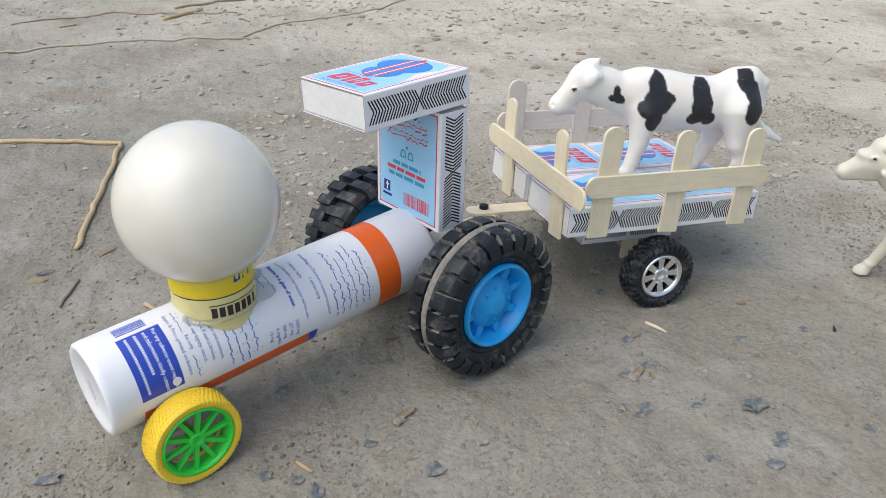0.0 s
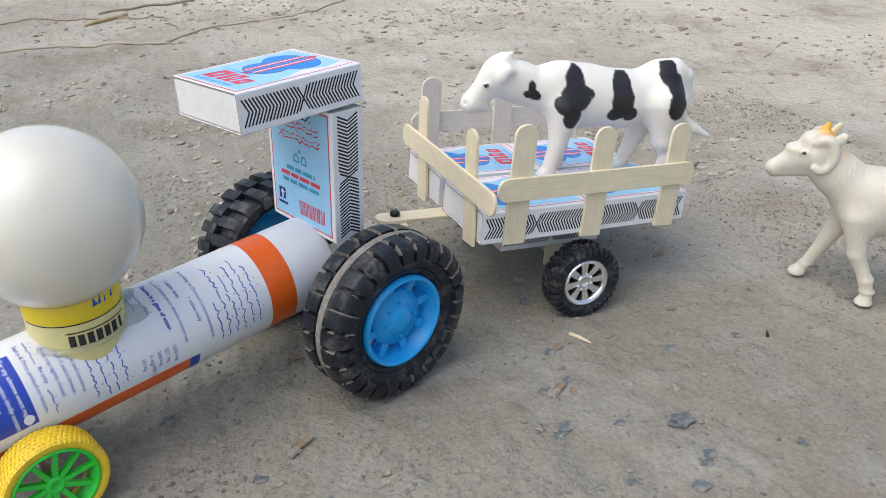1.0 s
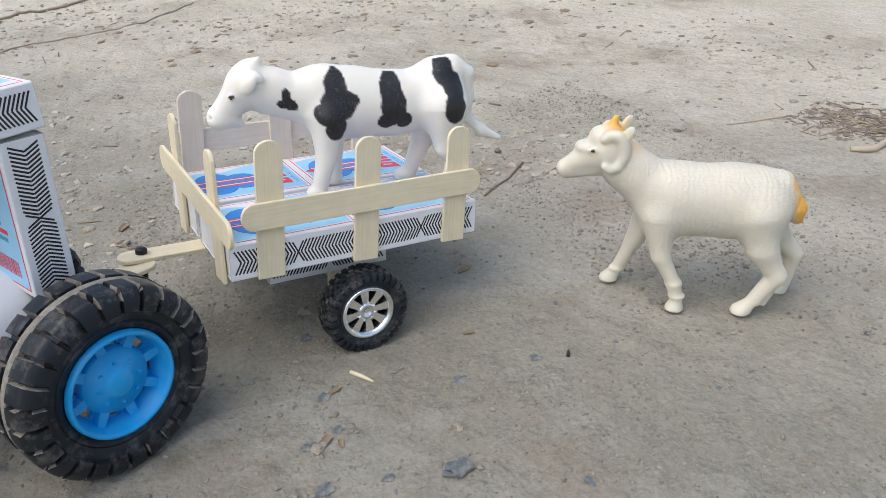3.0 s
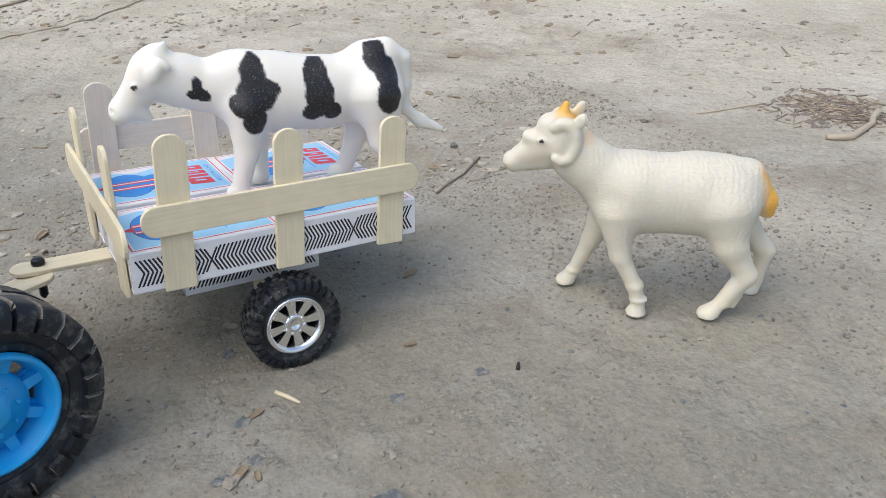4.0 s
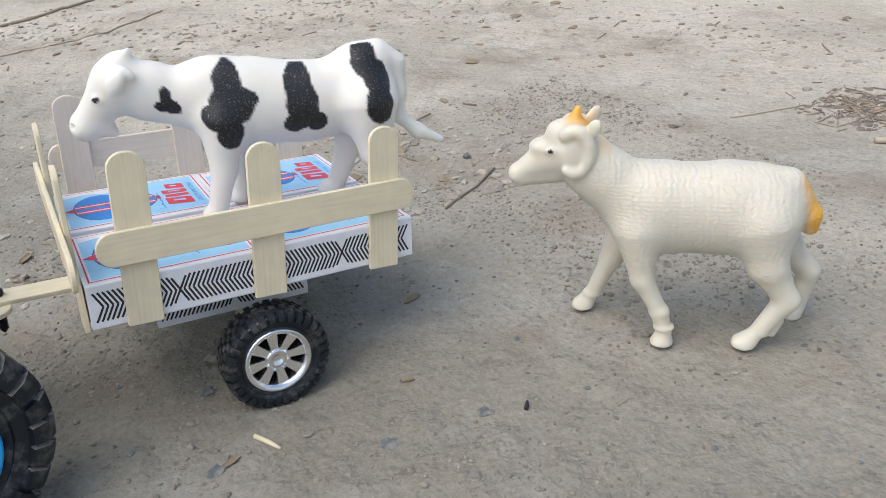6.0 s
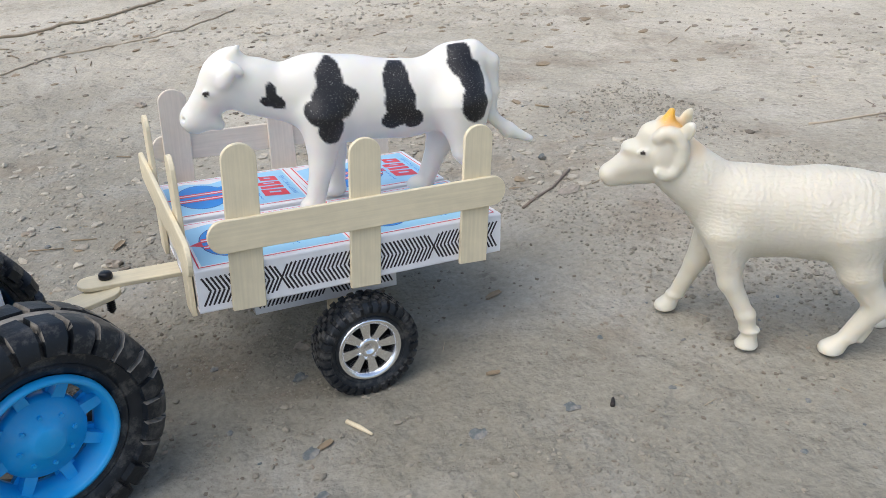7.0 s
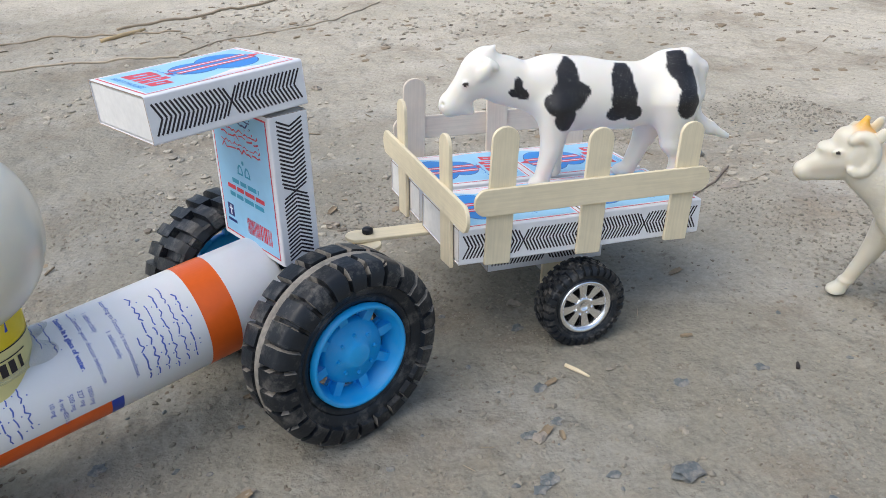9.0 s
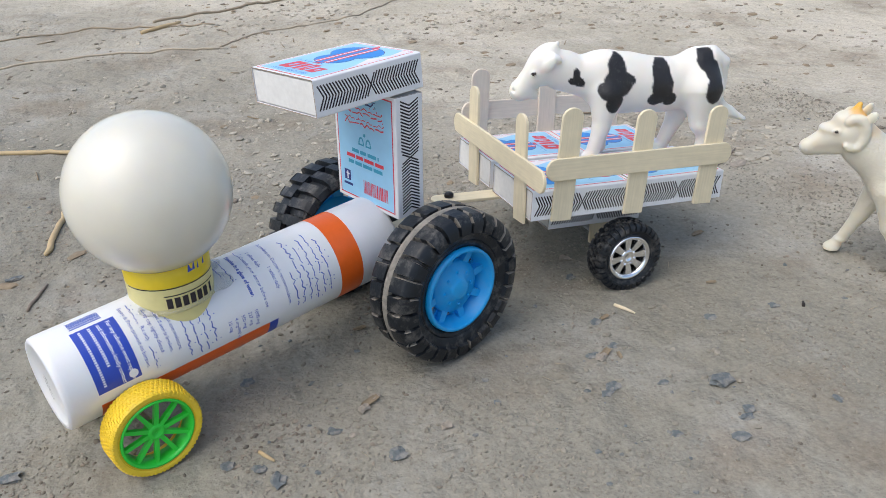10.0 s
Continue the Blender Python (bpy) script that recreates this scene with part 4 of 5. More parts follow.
# ---- trailer ----
def build_trailer():
    t = thing("toy_trailer", pose(0.1797, 0.3067, 0.0418, -2.3, 4.8, 0.73), "toy trailer of matchboxes with craft-stick fence and chrome wheels", "toy trailer")
    WB = 2 * MW + 0.0032
    for i in range(2):
        for j in range(2):
            matchbox(t, pose((ML + 0.0003) * i + ML * 0.5, MW * (j + 0.5) + 0.0032 * j, 0.0003 * ((i + j) % 2), 0, 0, 180 + 0.5 * (i - j)), sides=(j == 1, j == 0))
    matchbox(t, pose(0.0475, 0.020 + MW / 2, -MT - 0.0001), sides=(True, False), picture=False)

    def stick(name, length, m, rounded=True, wood=None, wide=0.0106):
        me = stick_mesh(length, wide, 0.0016, rounded, True)
        if wood:
            me.materials[0] = wood
        return part(name, me, t, m)

    def stand(length, x, y, z, facing, lean, wood=None):
        """A stick set upright on a long side ('n') or on the front ('f')."""
        return stick("fence_post", length, pose(x, y, z, 90, 0, 0 if facing == "n" else 90) @ pose(0, 0, 0, 0, 0, 90 + lean), False, wood)

    stand(0.0540, 0.0153, -0.0001, -0.0006, "n", -1.8)
    stand(0.0514, 0.0546, -0.0001, -0.0015, "n", -2.3)
    stand(0.0499, 0.0951, -0.0001, -0.0009, "n", -2.6)
    stick("fence_rail", 0.1022, pose(0.0046, -0.0018, 0.0254, 90, 0, 0))
    stand(0.0540, 0.0110, WB + 0.0018, -0.0020, "n", -1.0, STICK_WEATHERED)
    stand(0.0500, 0.0535, WB + 0.0018, -0.0020, "n", 0.5, STICK_WEATHERED)
    stand(0.0500, 0.0950, WB + 0.0018, -0.0020, "n", -1.0, STICK_WEATHERED)
    stick("fence_rail", 0.1022, pose(0.0020, WB + 0.0035, 0.0285, 90, 0, 0), wood=STICK_WEATHERED)
    stand(0.0515, -0.0018, 0.0100, -0.0030, "f", -4.0)
    stand(0.0515, -0.0018, 0.0655, -0.0030, "f", -3.5)
    stick("fence_rail", 0.1055, pose(-0.0036, -0.0160, 0.0240, 90, 0, 90) @ pose(0, 0, 0, 0, 0, 0.6))
    # drawbar and its screw
    stick("drawbar", 0.0550, pose(-0.0335, 0.0425, -0.0020, 0, 0, -1))
    gs = Geo()
    gs.lathe([(0.0001, 0.0024), (0.0016, 0.0024), (0.0023, 0.0018), (0.0024, 0.0004), (0.0022, 0.0), (0.0012, -0.0002), (0.0012, -0.0125), (0.0004, -0.0135)], 18)
    for k in range(10):
        gs.lathe([(0.0012, -0.0040 - 0.00085 * k), (0.0016, -0.0043 - 0.00085 * k), (0.0012, -0.0046 - 0.00085 * k)], 18)
    ms = gs.mesh("screw", [SCREW])
    ms.transform(Matrix.Rotation(radians(90), 4, "X"))
    part("screw", finish(ms, 0), t, pose(-0.0240, 0.0430, -0.0003), "black screw through the drawbar")
    # axle and wheels
    hub = Vector((0.0532, 0.0, -0.0233))
    part("axle", rod("axle", [(hub.x, 0.0, hub.z), (hub.x, WB, hub.z)], 0.0012, AXLE, 10), t)
    for y in (0.026, WB - 0.026):
        part("axle_strut", stick_mesh(0.0125, 0.0095, 0.0018, False, False), t, pose(hub.x, y, hub.z - 0.004, 90, 0, 0) @ pose(0, 0, 0, 0, 0, 90))
    tyre = tyre_mesh("tyre", 0.0110, 0.0181, 0.0118, 32, 0.0011, RUBBER, fill=0.66, zones=((0.03, 0.38, 0.5), (0.46, 0.86, 0.0)))
    rim = spoked_rim_mesh(0.0114, 0.0062, 8, CHROME, 0.19, 0.36, 0.34, 8, 0.82)
    # added black disc, stands in for the shaded hollow behind the spokes
    gb = Geo()
    gb.lathe([(0.0110, 0.0020), (0.0001, 0.0020)], 32, 0)
    back = gb.mesh("shade_backing", [DARK])
    wheel(t, pose(hub.x, -0.0008, hub.z, 0, 0, 0), tyre, rim, back, "small black tyre on a chrome spoked rim")
    wheel(t, pose(hub.x, WB + 0.0008, hub.z + 0.0030, 0, 0, 180), tyre, rim, back, "small black tyre on a chrome spoked rim")
    return t


build_trailer()


# ---- tractor ----
RT = 0.0184       # body tube radius


def build_tractor():
    t = thing("toy_tractor", pose(0.1323, 0.2733, 0.0, 0, 0, 22), "toy tractor of a pill tube, matchboxes, ball and mismatched toy wheels", "toy tractor")
    # body tube: along X from the front end, raised a little to the rear
    lift = math.degrees(math.atan2(0.0055, 0.150))
    tm = pose(-0.1508, 0.0563, 0.0367, 0, -lift, 0)
    g = Geo()
    length = 0.149
    prof = [(0.0001, 0.0009), (RT * 0.80, 0.0009), (RT * 0.84, 0.0003), (RT * 0.93, 0.0), (RT * 0.985, 0.0009), (RT, 0.003), (RT, length - 0.001), (RT * 0.99, length), (RT * 0.93, length), (RT * 0.92, length - 0.012), (0.0001, length - 0.012)]
    g.lathe(prof, 96)
    me = g.mesh("body_tube", [TUBE_WHITE])
    me.transform(Matrix.Rotation(radians(-90), 4, "Z") )
    tube = part("body_tube", finish(me, 0), t, tm, "white plastic pill tube with printed label")

    # label: x along the tube, y up the picture from the top line, so negative towards the near side
    def wrap(x, y, h):
        a = -y / RT
        return (x, -(RT + h) * math.sin(a), (RT + h) * math.cos(a))
    p = Print(wrap, 0.0012)
    MM = 0.001

    def line(body, x, y, size, mat=TEXT_BLUE, bold=0.0, h=0.0001):
        p.text(body, x * MM, y * MM, size * MM, mat, h, turn=-90, stretch=0.92, bold=bold * MM)

    def bars(x, y, length, size, mat=TEXT_BLUE, seed=0, h=0.0001):
        p.scribble(x * MM, y * MM, length * MM, size * MM, mat, h, turn=-90, seed=seed)

    p.rect(0.0115, -0.030, 0.0275, -0.0042, LABEL_BLUE, 0.00005)
    line("For any adverse event reporting,", 24.0, -5.2, 2.15, WHITE_INK, 0.03)
    line("and information kindly contact", 20.6, -5.2, 2.15, WHITE_INK, 0.03)
    def dashes(x, y0, y1, size, mat):
        """A line that is not to be read: one bar a letter."""
        y = y0
        while y > y1:
            p.rect(x * MM, (y - 0.55) * MM, (x + size) * MM, y * MM, mat, 0.0001)
            y -= 0.92

    dashes(17.4, -5.2, -21.0, 1.1, WHITE_INK)
    dashes(14.0, -5.2, -28.0, 1.0, WHITE_INK)
    p.ellipse(0.0249, -0.0276, 0.0017, 0.0017, WHITE_INK, 0.00012)
    # bar code
    rng = random.Random(3)
    y = 0.0028
    while y > -0.0022:
        w = rng.choice((0.0002, 0.0004, 0.0006))
        p.poly([(0.0125, y), (0.0240, y), (0.0240, y - w), (0.0125, y - w)], TEXT_BLUE, 0.00006)
        y -= w + rng.choice((0.0002, 0.0003))
    line("Expiry & Price printed on bottom.", 30.0, -1.5, 2.1)
    bars(33.2, -1.5, 10, 2.0, seed=1)
    line("Rx only", 33.2, -13.0, 2.1)
    bars(33.2, -21.0, 9, 2.0, seed=2)
    line("Keep cap tightly closed.", 36.4, -7.0, 2.1)
    line("Do not accept if seal is broken.", 39.6, -2.0, 2.1)
    line("Protect from light and moisture.", 42.8, -2.0, 2.1)
    for k, (y0, l) in enumerate(((-9, 23), (-8, 25), (-7, 26), (-9, 22))):
        bars(46.6 + 3.6 * k, y0, l, 2.8, seed=30 + k)
    for k, s in enumerate(("10 mg", "4 mg/400 i.u.", "500 mg", "327 mg", "1000 mg")):
        line(s, 63.6 + 2.9 * k, -25.5, 2.2)
    for k, l in enumerate((9, 13, 16)):
        bars(65.5 + 3.2 * k, 4.0, l, 2.0, seed=40 + k)
    line("Dissolve in a glass of water.", 76.0, 2.0, 2.2, bold=0.09)
    line("Consult your doctor before use.", 80.4, -2.0, 2.1)
    bars(80.4, 3.0, 5, 2.0, seed=44)
    line("1 tablet daily", 84.0, -1.0, 2.1)
    line("According to Doctor's recommendation.", 90.4, 1.5, 2.1)
    line("1 tablet daily", 87.2, -12.0, 2.1)
    for k, (y0, l) in enumerate(((-18, 15), (-3, 30), (-9, 24), (-6, 28), (-4, 29), (-9, 24))):
        bars(94.5 + 3.3 * k, y0, l, 3.0, seed=50 + k)
    p.rect(0.1168, -0.052, 0.1283, 0.052, ORANGE_INK, 0.00005)
    p.rect(0.0115, -0.055, 0.0810, -0.0350, ORANGE_INK, 0.00005)
    p.rect(0.0810, -0.055, 0.0850, -0.0350, LABEL_BLUE, 0.00005)
    fine("printed_label", p.mesh("printed_label"), tube)
    # embossed mark on the end
    pe = Print(lambda x, y, h: (0.0009 - h, -x, y))
    pe.scribble(-0.005, 0.001, 0.010, 0.0022, SCREW, 0.0001, turn=-70, seed=9)
    pe.scribble(-0.003, 0.003, 0.008, 0.0018, SCREW, 0.0001, turn=-70, seed=10)
    fine("printed_mark", pe.mesh("printed_mark"), tube)

    # collar of the old bottle and the ball on it
    cm = pose(-0.0990, 0.0563, 0.0505)
    gc = Geo()
    gc.lathe([(0.0158, -0.004), (0.0158, 0.0055)], 64, 1)
    gc.lathe([(0.0158, 0.0055), (0.0158, 0.0130)], 64, 1)
    gc.lathe([(0.0158, 0.0130), (0.0160, 0.0215), (0.0140, 0.0225)], 64, 0)
    mc = gc.mesh("collar", [CAP_YELLOW, CAP_CREAM])
    mc.transform(Matrix.Rotation(radians(90), 4, "X"))
    collar = part("collar", finish(mc, 0), t, cm, "yellow paper-labelled bottle collar")
    rc = 0.01585
    pc = Print(lambda x, y, h: ((rc + h) * math.sin(x / rc), -(rc + h) * math.cos(x / rc), y), 0.0)

    def ring(y, w, x0, x1, mat):
        for k in range(24):
            a, c = x0 + (x1 - x0) * k / 24, x0 + (x1 - x0) * (k + 1) / 24
            pc.poly([(a, y), (c, y), (c, y + w), (a, y + w)], mat, 0.00012)
    ring(0.0126, 0.0004, -0.024, 0.024, SCREW)
    ring(0.0096, 0.0004, -0.009, 0.013, BLACK_INK)
    for k in range(6):
        x = -0.0085 + 0.0029 * k
        pc.poly([(x, 0.0046), (x + 0.0021, 0.0046), (x + 0.0021, 0.0088), (x, 0.0088)], BLACK_INK, 0.00014)
    pc.poly([(0.0095, 0.0046), (0.0108, 0.0046), (0.0108, 0.0088), (0.0095, 0.0088)], BLACK_INK, 0.00014)
    for x, w in ((0.001, 0.0032), (0.0052, 0.0040)):
        pc.poly([(x, 0.0172), (x + w, 0.0176), (x + w, 0.0205), (x + 0.0005, 0.0201)], LABEL_BLUE, 0.00014)
    fine("printed_band", pc.mesh("printed_band"), collar)
    gl = Clay((-26, -24, -6), (30, 24, 10), 0.8)
    gl.lump((0, 0, 0), (18.2, 17.0, 2.6), 2)
    gl.lump((16, -6, -1.0), (7, 6, 3.0), 3, 0, -20)
    gl.lump((18, 2, 1.0), (6, 5, 2.6), 3)
    gl.lump((-15, -4, -0.6), (5, 5, 2.2), 3)
    part("glue_bead", clay_mesh("glue_bead", gl, GLUE, {}), t, pose(-0.0990, 0.0563, 0.0540, 0, -2, 0), "cloudy dried glue round the collar")
    gb = Geo()
    rb = 0.0293
    pr = [(0.0001, -0.0245)] + [(rb * math.sin(a), -rb * math.cos(a)) for a in [radians(32 + 142 * k / 30) for k in range(31)]] + [(0.0001, rb * 0.997)]
    gb.lathe(pr, 72)
    mb = gb.mesh("ball", [BALL])
    mb.transform(Matrix.Rotation(radians(90), 4, "X"))
    part("ball", finish(mb, 0), t, pose(-0.0995, 0.0563, 0.0953), "milky white plastic ball")

    # cab: upright matchbox and matchbox roof
    matchbox(t, pose(-0.0030, 0.0563, 0.0575 + ML / 2, 0, 2.5, 0) @ pose(0, 0, 0, 0, 90, 0), "matchbox standing on end as the cab", picture=False, written=True)
    matchbox(t, pose(-0.0132, 0.0563, 0.1106, -3.5, 0.5, 1.0), "matchbox laid flat as the cab roof")

    # rear wheels: the near one is dusty along its seam, the far one turned hollow side in
    R, RF, ax = 0.0340, 0.0332, 0.0016
    tyre = tyre_mesh("tyre", 0.0186, R, 0.0218, 26, 0.0026, RUBBER, RUBBER_DUST, slant=0.05, fill=0.84)
    far_tyre = tyre_mesh("tyre", 0.0236, RF, 0.0225, 24, 0.0030, RUBBER, slant=0.05, fill=0.62, zones=((0.02, 0.84, 0.0),))
    rim, far_rim = blue_rim_mesh(0.0188, 0.0124), blue_rim_mesh(0.0238, 0.0120)
    part("rear_axle", rod("rear_axle", [(ax, 0.010, R - 0.001), (ax, 0.094, RF - 0.001)], 0.0022, AXLE, 12), t)
    wheel(t, pose(ax, 0.0124, R - 0.0006), tyre, rim, None, "large black lugged tyre on a blue plastic rim, dusty along the seam")
    wheel(t, pose(ax, 0.0915, RF - 0.0008, 0, 0, 180), far_tyre, far_rim, None, "large black lugged tyre on a blue plastic rim")
    # front wheels
    r, fx = 0.0174, -0.1261
    ty = tyre_mesh("tyre", 0.0136, r, 0.0112, 64, 0.00035, YELLOW_RUBBER, fill=0.55, zones=((0.02, 0.26, 0.0), (0.32, 0.56, 0.5), (0.62, 0.86, 0.0)), wall=0.0)
    ri = spoked_rim_mesh(0.0139, 0.0060, 10, GREEN_PLASTIC, 0.13, 0.10, 0.24)
    part("front_axle", rod("front_axle", [(fx, 0.030, r), (fx, 0.082, r)], 0.0016, AXLE, 10), t)
    wheel(t, pose(fx, 0.0326, r - 0.0003), ty, ri, None, "yellow tyre on a bright green spoked rim")
    wheel(t, pose(fx, 0.0800, r - 0.0003, 0, 0, 180), ty, ri, None, "yellow tyre on a bright green spoked rim")
    # hitch stick and screw
    part("hitch_bar", stick_mesh(0.075, 0.0105, 0.0018), t, pose(-0.024, 0.0600, 0.0385, 0, 0, -3))
    return t


build_tractor()


# ---- loose things on the ground ----
def stone(x, y, size, flat=0.45, long=1.4, turn=0.0, mat=None, seed=0, sunk=0.35, label="small blue-grey stone chip lying in the dust"):
    bm = bmesh.new()
    bmesh.ops.create_icosphere(bm, subdivisions=2, radius=0.9)
    off = Vector((seed * 3.7, seed * 1.3, 0))
    for v in bm.verts:
        n = noise.noise(v.co * 1.3 + off) * 0.75 + noise.noise(v.co * 3.1 + off) * 0.38
        v.co = v.co * (1 + n)
        v.co = Vector((v.co.x * size * 0.5 * long, v.co.y * size * 0.5, v.co.z * size * 0.5 * flat))
    me = bpy.data.meshes.new("stone")
    bm.to_mesh(me)
    bm.free()
    me.materials.append(mat or STONE_GREY)
    z = float(ground_height(x, y))
    thing("stone", pose(x, y, z + size * 0.5 * flat * (1 - 2 * sunk), 4 * math.sin(seed), 5 * math.cos(seed), turn), label, "stone", "stones on the ground", me)


TAN = "small tan stone lying in the dust"
stone(0.2247, 0.2178, 0.0085, 0.5, 1.45, -8, None, 1, 0.25, "larger blue-grey stone chip with a flat top")
stone(0.1830, 0.2326, 0.0055, 0.3, 1.2, 30, None, 2)
stone(0.1781, 0.2299, 0.0048, 0.3, 1.3, 10, None, 3)
stone(0.2030, 0.2266, 0.0042, 0.4, 1.3, -20, None, 4)
stone(0.1979, 0.2582, 0.0040, 0.3, 1.3, 20, None, 5)
stone(0.1885, 0.2526, 0.0060, 0.35, 1.2, 50, STONE_TAN, 6, 0.3, TAN)
stone(0.1850, 0.2545, 0.0050, 0.35, 1.3, -30, None, 7)
stone(0.2005, 0.2790, 0.0042, 0.35, 1.7, 25, None, 8)
stone(0.2504, 0.2606, 0.0055, 0.18, 1.2, 0, None, 9, 0.45)
stone(-0.0509, 0.2703, 0.0075, 0.45, 1.3, 15, None, 10)
stone(0.0263, 0.2454, 0.0050, 0.35, 1.2, 40, None, 11)
stone(0.0373, 0.2393, 0.0050, 0.35, 1.0, 0, None, 12)
stone(0.0427, 0.2311, 0.0070, 0.35, 1.3, 60, None, 13)
stone(0.0678, 0.2492, 0.0048, 0.4, 1.4, -10, None, 14)
stone(0.0873, 0.2269, 0.0060, 0.4, 1.2, 10, None, 15)
stone(0.1098, 0.2354, 0.0050, 0.5, 1.0, 20, STONE_TAN, 16, 0.25, TAN)
stone(0.0826, 0.2574, 0.0048, 0.5, 1.3, 45, STONE_TAN, 17, 0.25, TAN)
stone(0.0887, 0.2639, 0.0040, 0.45, 1.6, 15, STONE_TAN, 18, 0.25, TAN)
stone(0.1813, 0.2325, 0.0045, 0.35, 1.2, 15, None, 19)
stone(0.1899, 0.1975, 0.0038, 0.4, 1.5, 0, None, 20)
stone(0.2103, 0.1870, 0.0050, 0.35, 1.5, -35, None, 21)
stone(0.2196, 0.1953, 0.0046, 0.35, 1.4, 0, None, 22)
stone(0.0746, 0.2445, 0.0032, 0.5, 1.2, 0, STONE_TAN, 23, 0.3, TAN)
stone(0.2836, 0.2564, 0.0050, 0.25, 1.2, 0, None, 24, 0.4)
stone(0.2150, 0.3376, 0.0060, 0.5, 1.2, 20, STONE_TAN, 25, 0.3, TAN)
stone(0.2092, 0.3196, 0.0050, 0.5, 1.1, 0, None, 26)
stone(0.1570, 0.4479, 0.0070, 0.6, 1.1, 0, STONE_TAN, 27, 0.2, "rounded pinkish tan pebble behind the trailer")
stone(0.3780, 0.4050, 0.0085, 0.25, 1.8, 12, STONE_TAN, 28, 0.25, "flat pale stone flake beside a twig")
stone(0.3890, 0.4503, 0.0050, 0.7, 1.0, 0, None, 29, 0.15)
stone(0.1994, 0.7112, 0.0075, 0.6, 1.3, -60, STONE_TAN, 30, 0.1, "pale pebble far behind the trailer")
stone(-0.0628, 0.4371, 0.0060, 0.4, 1.5, 10, None, 31)
stone(0.2237, 0.1990, 0.0050, 0.3, 1.2, 10, None, 32)
stone(0.2600, 0.1900, 0.0040, 0.3, 1.2, 70, None, 33)
stone(0.0407, 0.2935, 0.0050, 0.3, 1.4, 0, None, 34)


def stem(name, pts, radius, mat, label, category, seed=0, lift=0.0):
    """A thin dry stem lying on the earth along the points of the plan."""
    rng = random.Random(seed)
    path, rad = [], []
    for (x0, y0), (x1, y1) in zip(pts, pts[1:]):
        n = max(2, int(math.hypot(x1 - x0, y1 - y0) / 0.008))
        for k in range(n):
            f = k / n
            x, y = x0 + (x1 - x0) * f + rng.uniform(-1, 1) * radius * 0.5, y0 + (y1 - y0) * f + rng.uniform(-1, 1) * radius * 0.5
            path.append((x, y, float(ground_height(x, y)) + radius * 0.8 + lift))
            rad.append(radius * rng.uniform(0.85, 1.1))
    x, y = pts[-1]
    path.append((x, y, float(ground_height(x, y)) + radius * 0.8 + lift))
    rad.append(radius * 0.6)
    o = Vector(path[0])
    me = rod(name, [Vector(p) - o for p in path], rad, mat, 7)
    return thing(name, pose(*o), label, category, "", me)


stem("bent_straw", [(-0.1076, 0.6507), (-0.0230, 0.6153), (-0.0480, 0.4571)], 0.0018, STRAW, "long bent dry straw lying on the earth", "straw", 1)
stem("twig", [(-0.0537, 0.3966), (-0.0500, 0.4090), (-0.0453, 0.4215)], 0.0009, TWIG, "short grey twig lying on the earth", "twig", 2)
stem("straw", [(-0.0127, 0.3853), (-0.0022, 0.3664)], 0.0012, STRAW, "short straw bit behind the tractor", "straw", 3)
stem("straw", [(0.0387, 0.2489), (0.0430, 0.2410)], 0.0008, STRAW, "short pale straw bit in the dust", "straw", 4)
stem("wood_splinter", [(0.2157, 0.2875), (0.2210, 0.2775)], 0.0008, STICK_WOOD, "pale wooden splinter below the trailer wheel", "splinter", 5)
stem("dark_husk", [(0.2945, 0.2492), (0.2972, 0.2526)], 0.0008, DARK_BIT, "black seed husk lying on the earth", "husk", 6)
stem("twig", [(0.3480, 0.4000), (0.3720, 0.4120), (0.3958, 0.4300)], 0.0008, TWIG, "thin crooked twig behind the sheep", "twig", 7)
stem("root", [(0.5740, 0.3310), (0.5850, 0.3255), (0.6080, 0.3290), (0.6400, 0.3440)], 0.0021, VINE, "pale dry root at the edge of a debris heap", "root", 8)
stem("vine", [(-0.1800, 0.9200), (-0.1356, 0.9144), (-0.0020, 0.9101), (0.0987, 0.8846)], 0.0012, VINE, "long dry vine lying far back", "vine", 9)
stem("vine", [(0.0400, 1.0500), (0.0968, 1.0698), (0.2094, 1.1139), (0.3000, 1.1900)], 0.0017, DULL_STRAW, "long yellowed stem lying far back", "vine", 10)
stem("vine", [(0.0996, 0.8940), (0.1593, 0.9411), (0.2600, 0.9600), (0.3400, 1.0300)], 0.0010, VINE, "thin grey vine lying far back", "vine", 11)
stem("twig", [(0.5480, 0.4090), (0.5960, 0.3960)], 0.0007, VINE, "straight thin twig near the debris heap", "twig", 12)
stem("vine", [(-0.1370, 1.0362), (-0.0299, 1.0534), (0.1071, 1.0022)], 0.0011, DULL_STRAW, "pale dry stem lying far back", "vine", 13)
stem("straw", [(0.0250, 1.0000), (0.0700, 1.0300)], 0.0024, STRAW, "thick pale straw lying far back", "straw", 14)


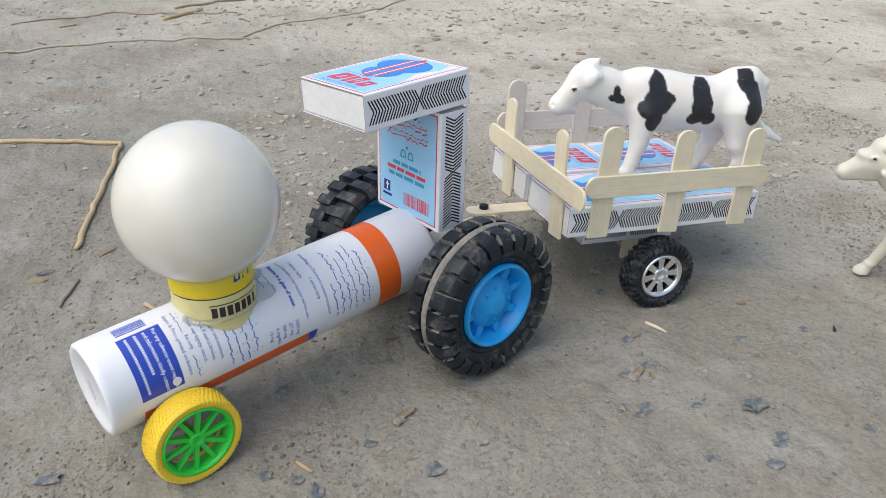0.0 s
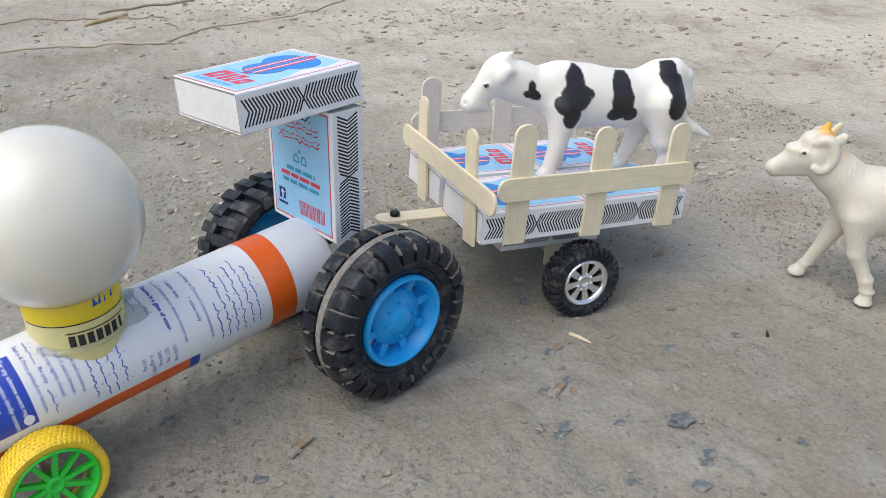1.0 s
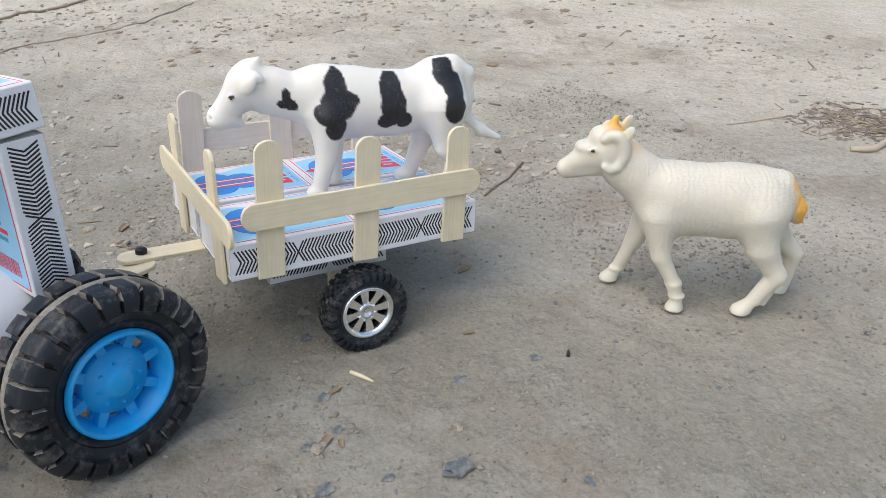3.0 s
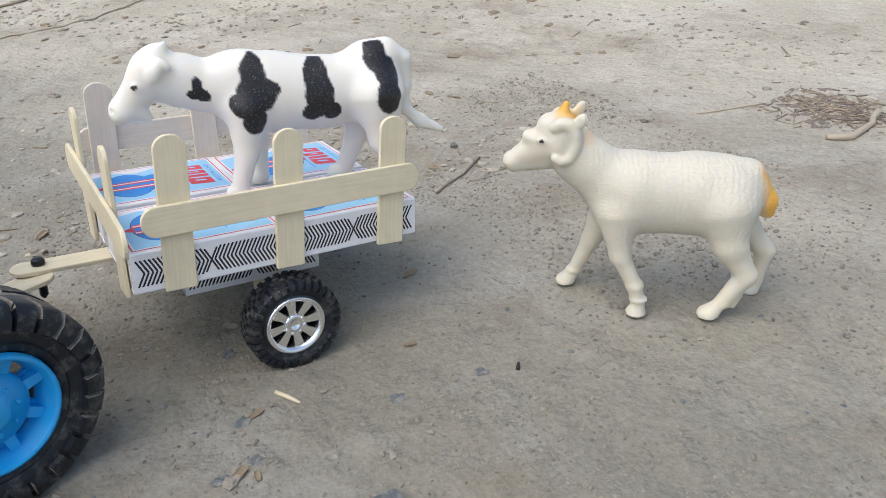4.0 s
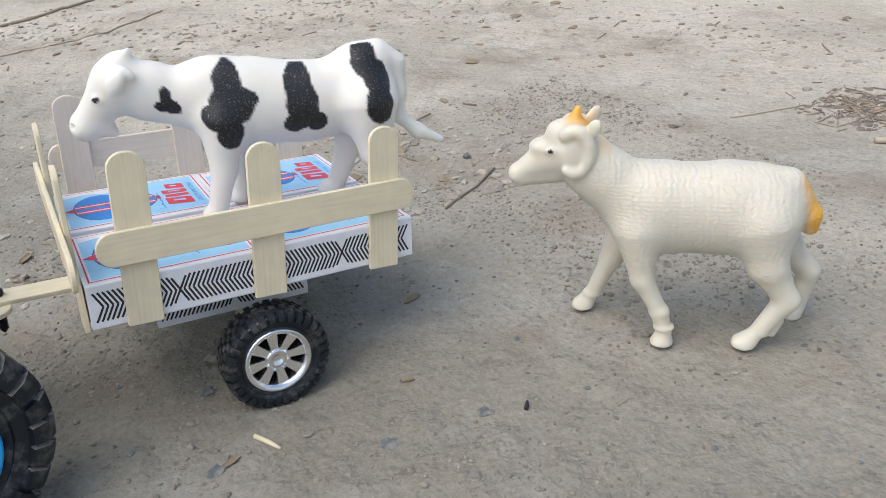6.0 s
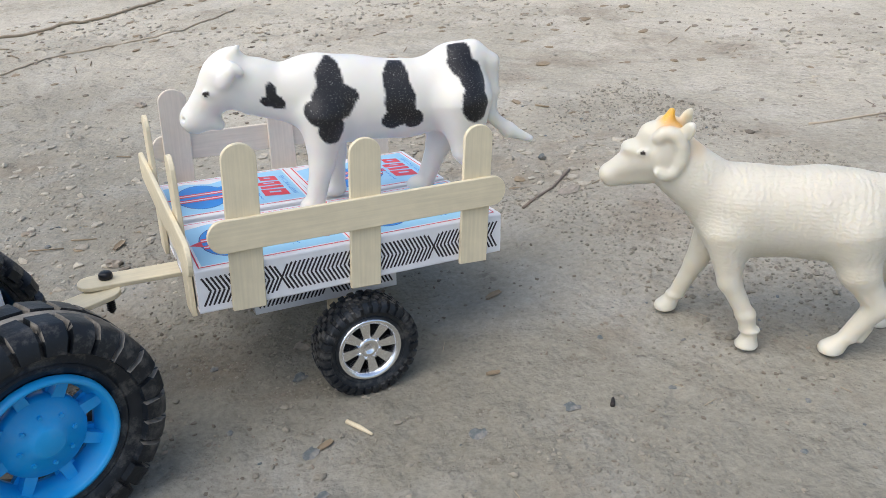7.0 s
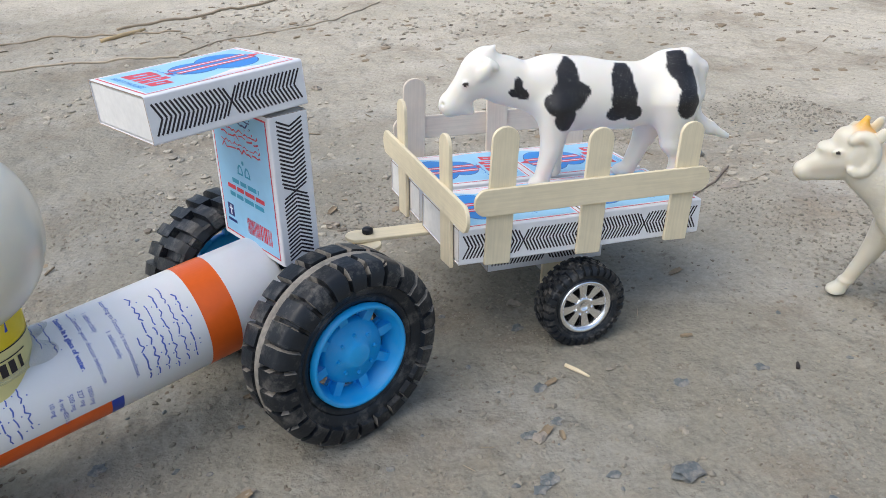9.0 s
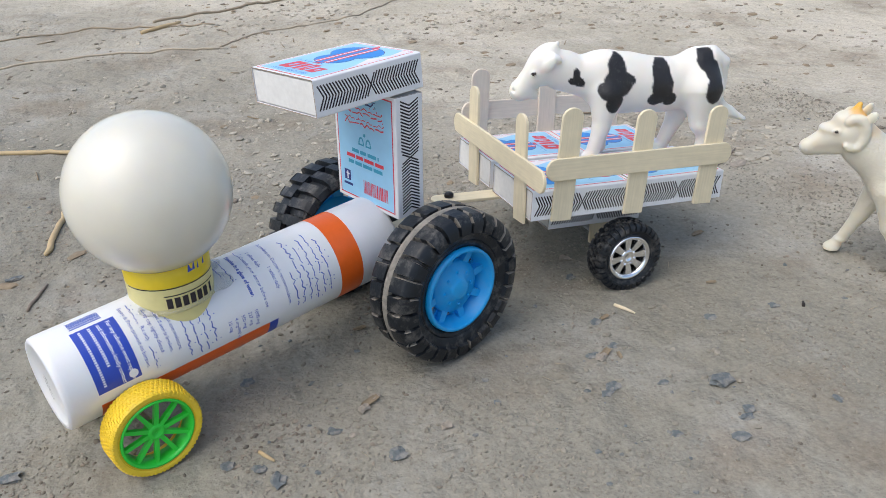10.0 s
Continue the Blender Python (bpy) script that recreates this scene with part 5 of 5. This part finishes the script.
def scatter(name, label, category, mat, count, size, spot, clump, seed, flat=0.6, prefer=0.0):
    """Crumbs too small to count, joined into one mesh."""
    rng = np.random.RandomState(seed)
    bm = bmesh.new()
    bmesh.ops.create_icosphere(bm, subdivisions=1, radius=1.0)
    base = np.array([v.co[:] for v in bm.verts])
    tri = np.array([[v.index for v in f.verts] for f in bm.faces])
    bm.free()
    pts = np.array([spot(rng) for _ in range(count * 3)])
    keep = rng.rand(len(pts)) < np.clip(0.28 + prefer + 1.3 * value_noise(pts[:, 0] * clump, pts[:, 1] * clump, 21), 0.03, 1)
    pts = pts[keep][:count]
    high = ground_height(pts[:, 0], pts[:, 1])
    vs, fs = [], []
    for n, (x, y) in enumerate(pts):
        s = size * (0.35 + 1.9 * rng.rand() ** 4)
        shape = base * (1 + rng.uniform(-0.35, 0.35, (len(base), 1)))
        a = rng.uniform(0, 6.28)
        q = shape * np.array([s, s * rng.uniform(0.5, 1.0), s * flat * rng.uniform(0.5, 1.0)])
        q = np.stack([q[:, 0] * math.cos(a) - q[:, 1] * math.sin(a), q[:, 0] * math.sin(a) + q[:, 1] * math.cos(a), q[:, 2]], -1)
        vs.append(q + np.array([x, y, high[n] + s * flat * 0.15]))
        fs.append(tri + n * len(base))
    me = mesh_of(name, np.concatenate(vs), np.concatenate(fs), mat, None, False)
    tagged(new(name, me), label, category, kind="stuff")


def near_field(rng):
    return rng.uniform(-0.12, 0.52), 0.10 + 0.45 * rng.rand()


def mid_field(rng):
    return rng.uniform(-0.22, 0.80), rng.uniform(0.40, 1.15)


def heap_field(rng):
    return 0.620 + rng.normal() * 0.017, 0.362 + rng.normal() * 0.019


scatter("earth_crumbs", "fine crumbs of dry tan earth", "earth crumbs", CRUMB, 42000, 0.00046, near_field, 22, 31, 0.8)
scatter("earth_clods", "small clods of dry earth", "earth clods", CRUMB, 4200, 0.00078, near_field, 16, 32, 0.8)
scatter("earth_clods", "clods and litter on the earth further back", "earth clods", PALE_CLOD, 6500, 0.0016, mid_field, 9, 33, 0.6)
def under_tractor(rng):
    u, v = rng.uniform(-0.20, 0.04), 0.05 + rng.normal() * 0.035
    return 0.1323 + u * 0.927 - v * 0.375, 0.2733 + u * 0.375 + v * 0.927


scatter("soil_crumbs", "dark brown soil crumbs round the tractor", "soil crumbs", SOIL, 1800, 0.0007, under_tractor, 24, 37, 0.6)
scatter("soil_crumbs", "dark brown soil crumbs in loose patches", "soil crumbs", SOIL, 5200, 0.00052, near_field, 26, 38, 0.7)
scatter("soil_clods", "dark brown clods and bits of litter further back", "soil clods", SOIL, 900, 0.0016, mid_field, 12, 39, 0.5)
scatter("grit", "dark grey grit and bits of bark", "grit", STONE_GREY, 650, 0.0009, near_field, 18, 34, 0.5)
scatter("leaf_litter", "brown leaf litter on the earth further back", "leaf litter", LEAF, 420, 0.0032, mid_field, 5, 35, 0.25)
scatter("debris_heap", "heap of grey-brown leaf and root litter", "debris", TWIG, 600, 0.0016, heap_field, 3, 36, 0.3, 0.5)


def litter(name, label, mat, count, length, spot, seed):
    """Loose straw bits, joined."""
    rng = np.random.RandomState(seed)
    g = Geo()
    for _ in range(count):
        x, y = spot(rng)
        a, l, r = rng.uniform(0, 3.14), length * rng.uniform(0.4, 1.5), length * rng.uniform(0.02, 0.05)
        z = float(ground_height(x, y)) + r
        dx, dy = math.cos(a) * l / 2, math.sin(a) * l / 2
        nx, ny = -math.sin(a) * r, math.cos(a) * r
        up = rng.uniform(0, 0.12) * l
        ends = []
        for sx, zz in ((-1, z), (1, z + up)):
            cx, cy = x + sx * dx, y + sx * dy
            ends += [(cx + nx, cy + ny, zz), (cx, cy, zz + r * 1.2), (cx - nx, cy - ny, zz), (cx, cy, zz - r)]
        g.add(ends, [(0, 1, 5, 4), (1, 2, 6, 5), (2, 3, 7, 6), (3, 0, 4, 7), (3, 2, 1, 0), (4, 5, 6, 7)], 0, True)
    tagged(new(name, g.mesh(name, [mat])), label, "straw litter", kind="stuff")


litter("straw_litter", "fine bits of dry straw on the earth", DULL_STRAW, 90, 0.004, near_field, 41)
litter("straw_litter", "dull straw bits further back", LEAF, 70, 0.012, mid_field, 42)
litter("heap_straw", "dry stalks in a debris heap", DULL_STRAW, 110, 0.010, heap_field, 43)
litter("heap_roots", "grey root bits in a debris heap", TWIG, 120, 0.008, heap_field, 44)


def bark(x, y, size, turn, seed):
    """A curled flake of dark bark."""
    rng = random.Random(seed)
    n, k = 7, 4
    vs, fs = [], []
    for side in (0, 1):
        for a in range(n):
            for b in range(k):
                u, v = a / (n - 1) - 0.5, b / (k - 1) - 0.5
                w = 1 - 1.5 * abs(u) ** 2 + rng.uniform(-0.12, 0.12)
                vs.append((u * size, v * size * 0.45 * w, size * (0.10 + 0.28 * v * v + 0.10 * u) - side * size * 0.05 + rng.uniform(-0.01, 0.01) * size))
    o = n * k
    for a in range(n - 1):
        for b in range(k - 1):
            q = a * k + b
            fs += [(q, q + k, q + k + 1, q + 1), (o + q + 1, o + q + k + 1, o + q + k, o + q)]
    rim = [a * k for a in range(n)] + [(n - 1) * k + b for b in range(1, k)] + [a * k + k - 1 for a in range(n - 2, -1, -1)] + [b for b in range(k - 2, 0, -1)]
    for a, b in zip(rim, rim[1:] + rim[:1]):
        fs.append((a, b, o + b, o + a))
    me = mesh_of("bark_flake", vs, fs, LEAF, None, True)
    thing("bark_flake", pose(x, y, float(ground_height(x, y)), 0, 0, turn), "curled dark brown bark flake on the earth", "bark", "bark flakes", me)


bark(0.1910, 0.2535, 0.0075, 35, 1)
bark(0.0860, 0.2610, 0.0080, 20, 2)
bark(0.2700, 0.2860, 0.0050, -20, 3)
bark(0.2060, 0.2800, 0.0055, 15, 4)
bark(0.1960, 0.2500, 0.0045, 80, 5)
bark(0.2955, 0.3330, 0.0070, 10, 6)
bark(0.1610, 0.4680, 0.0080, 50, 7)
bark(0.0960, 0.3150, 0.0060, 0, 8)
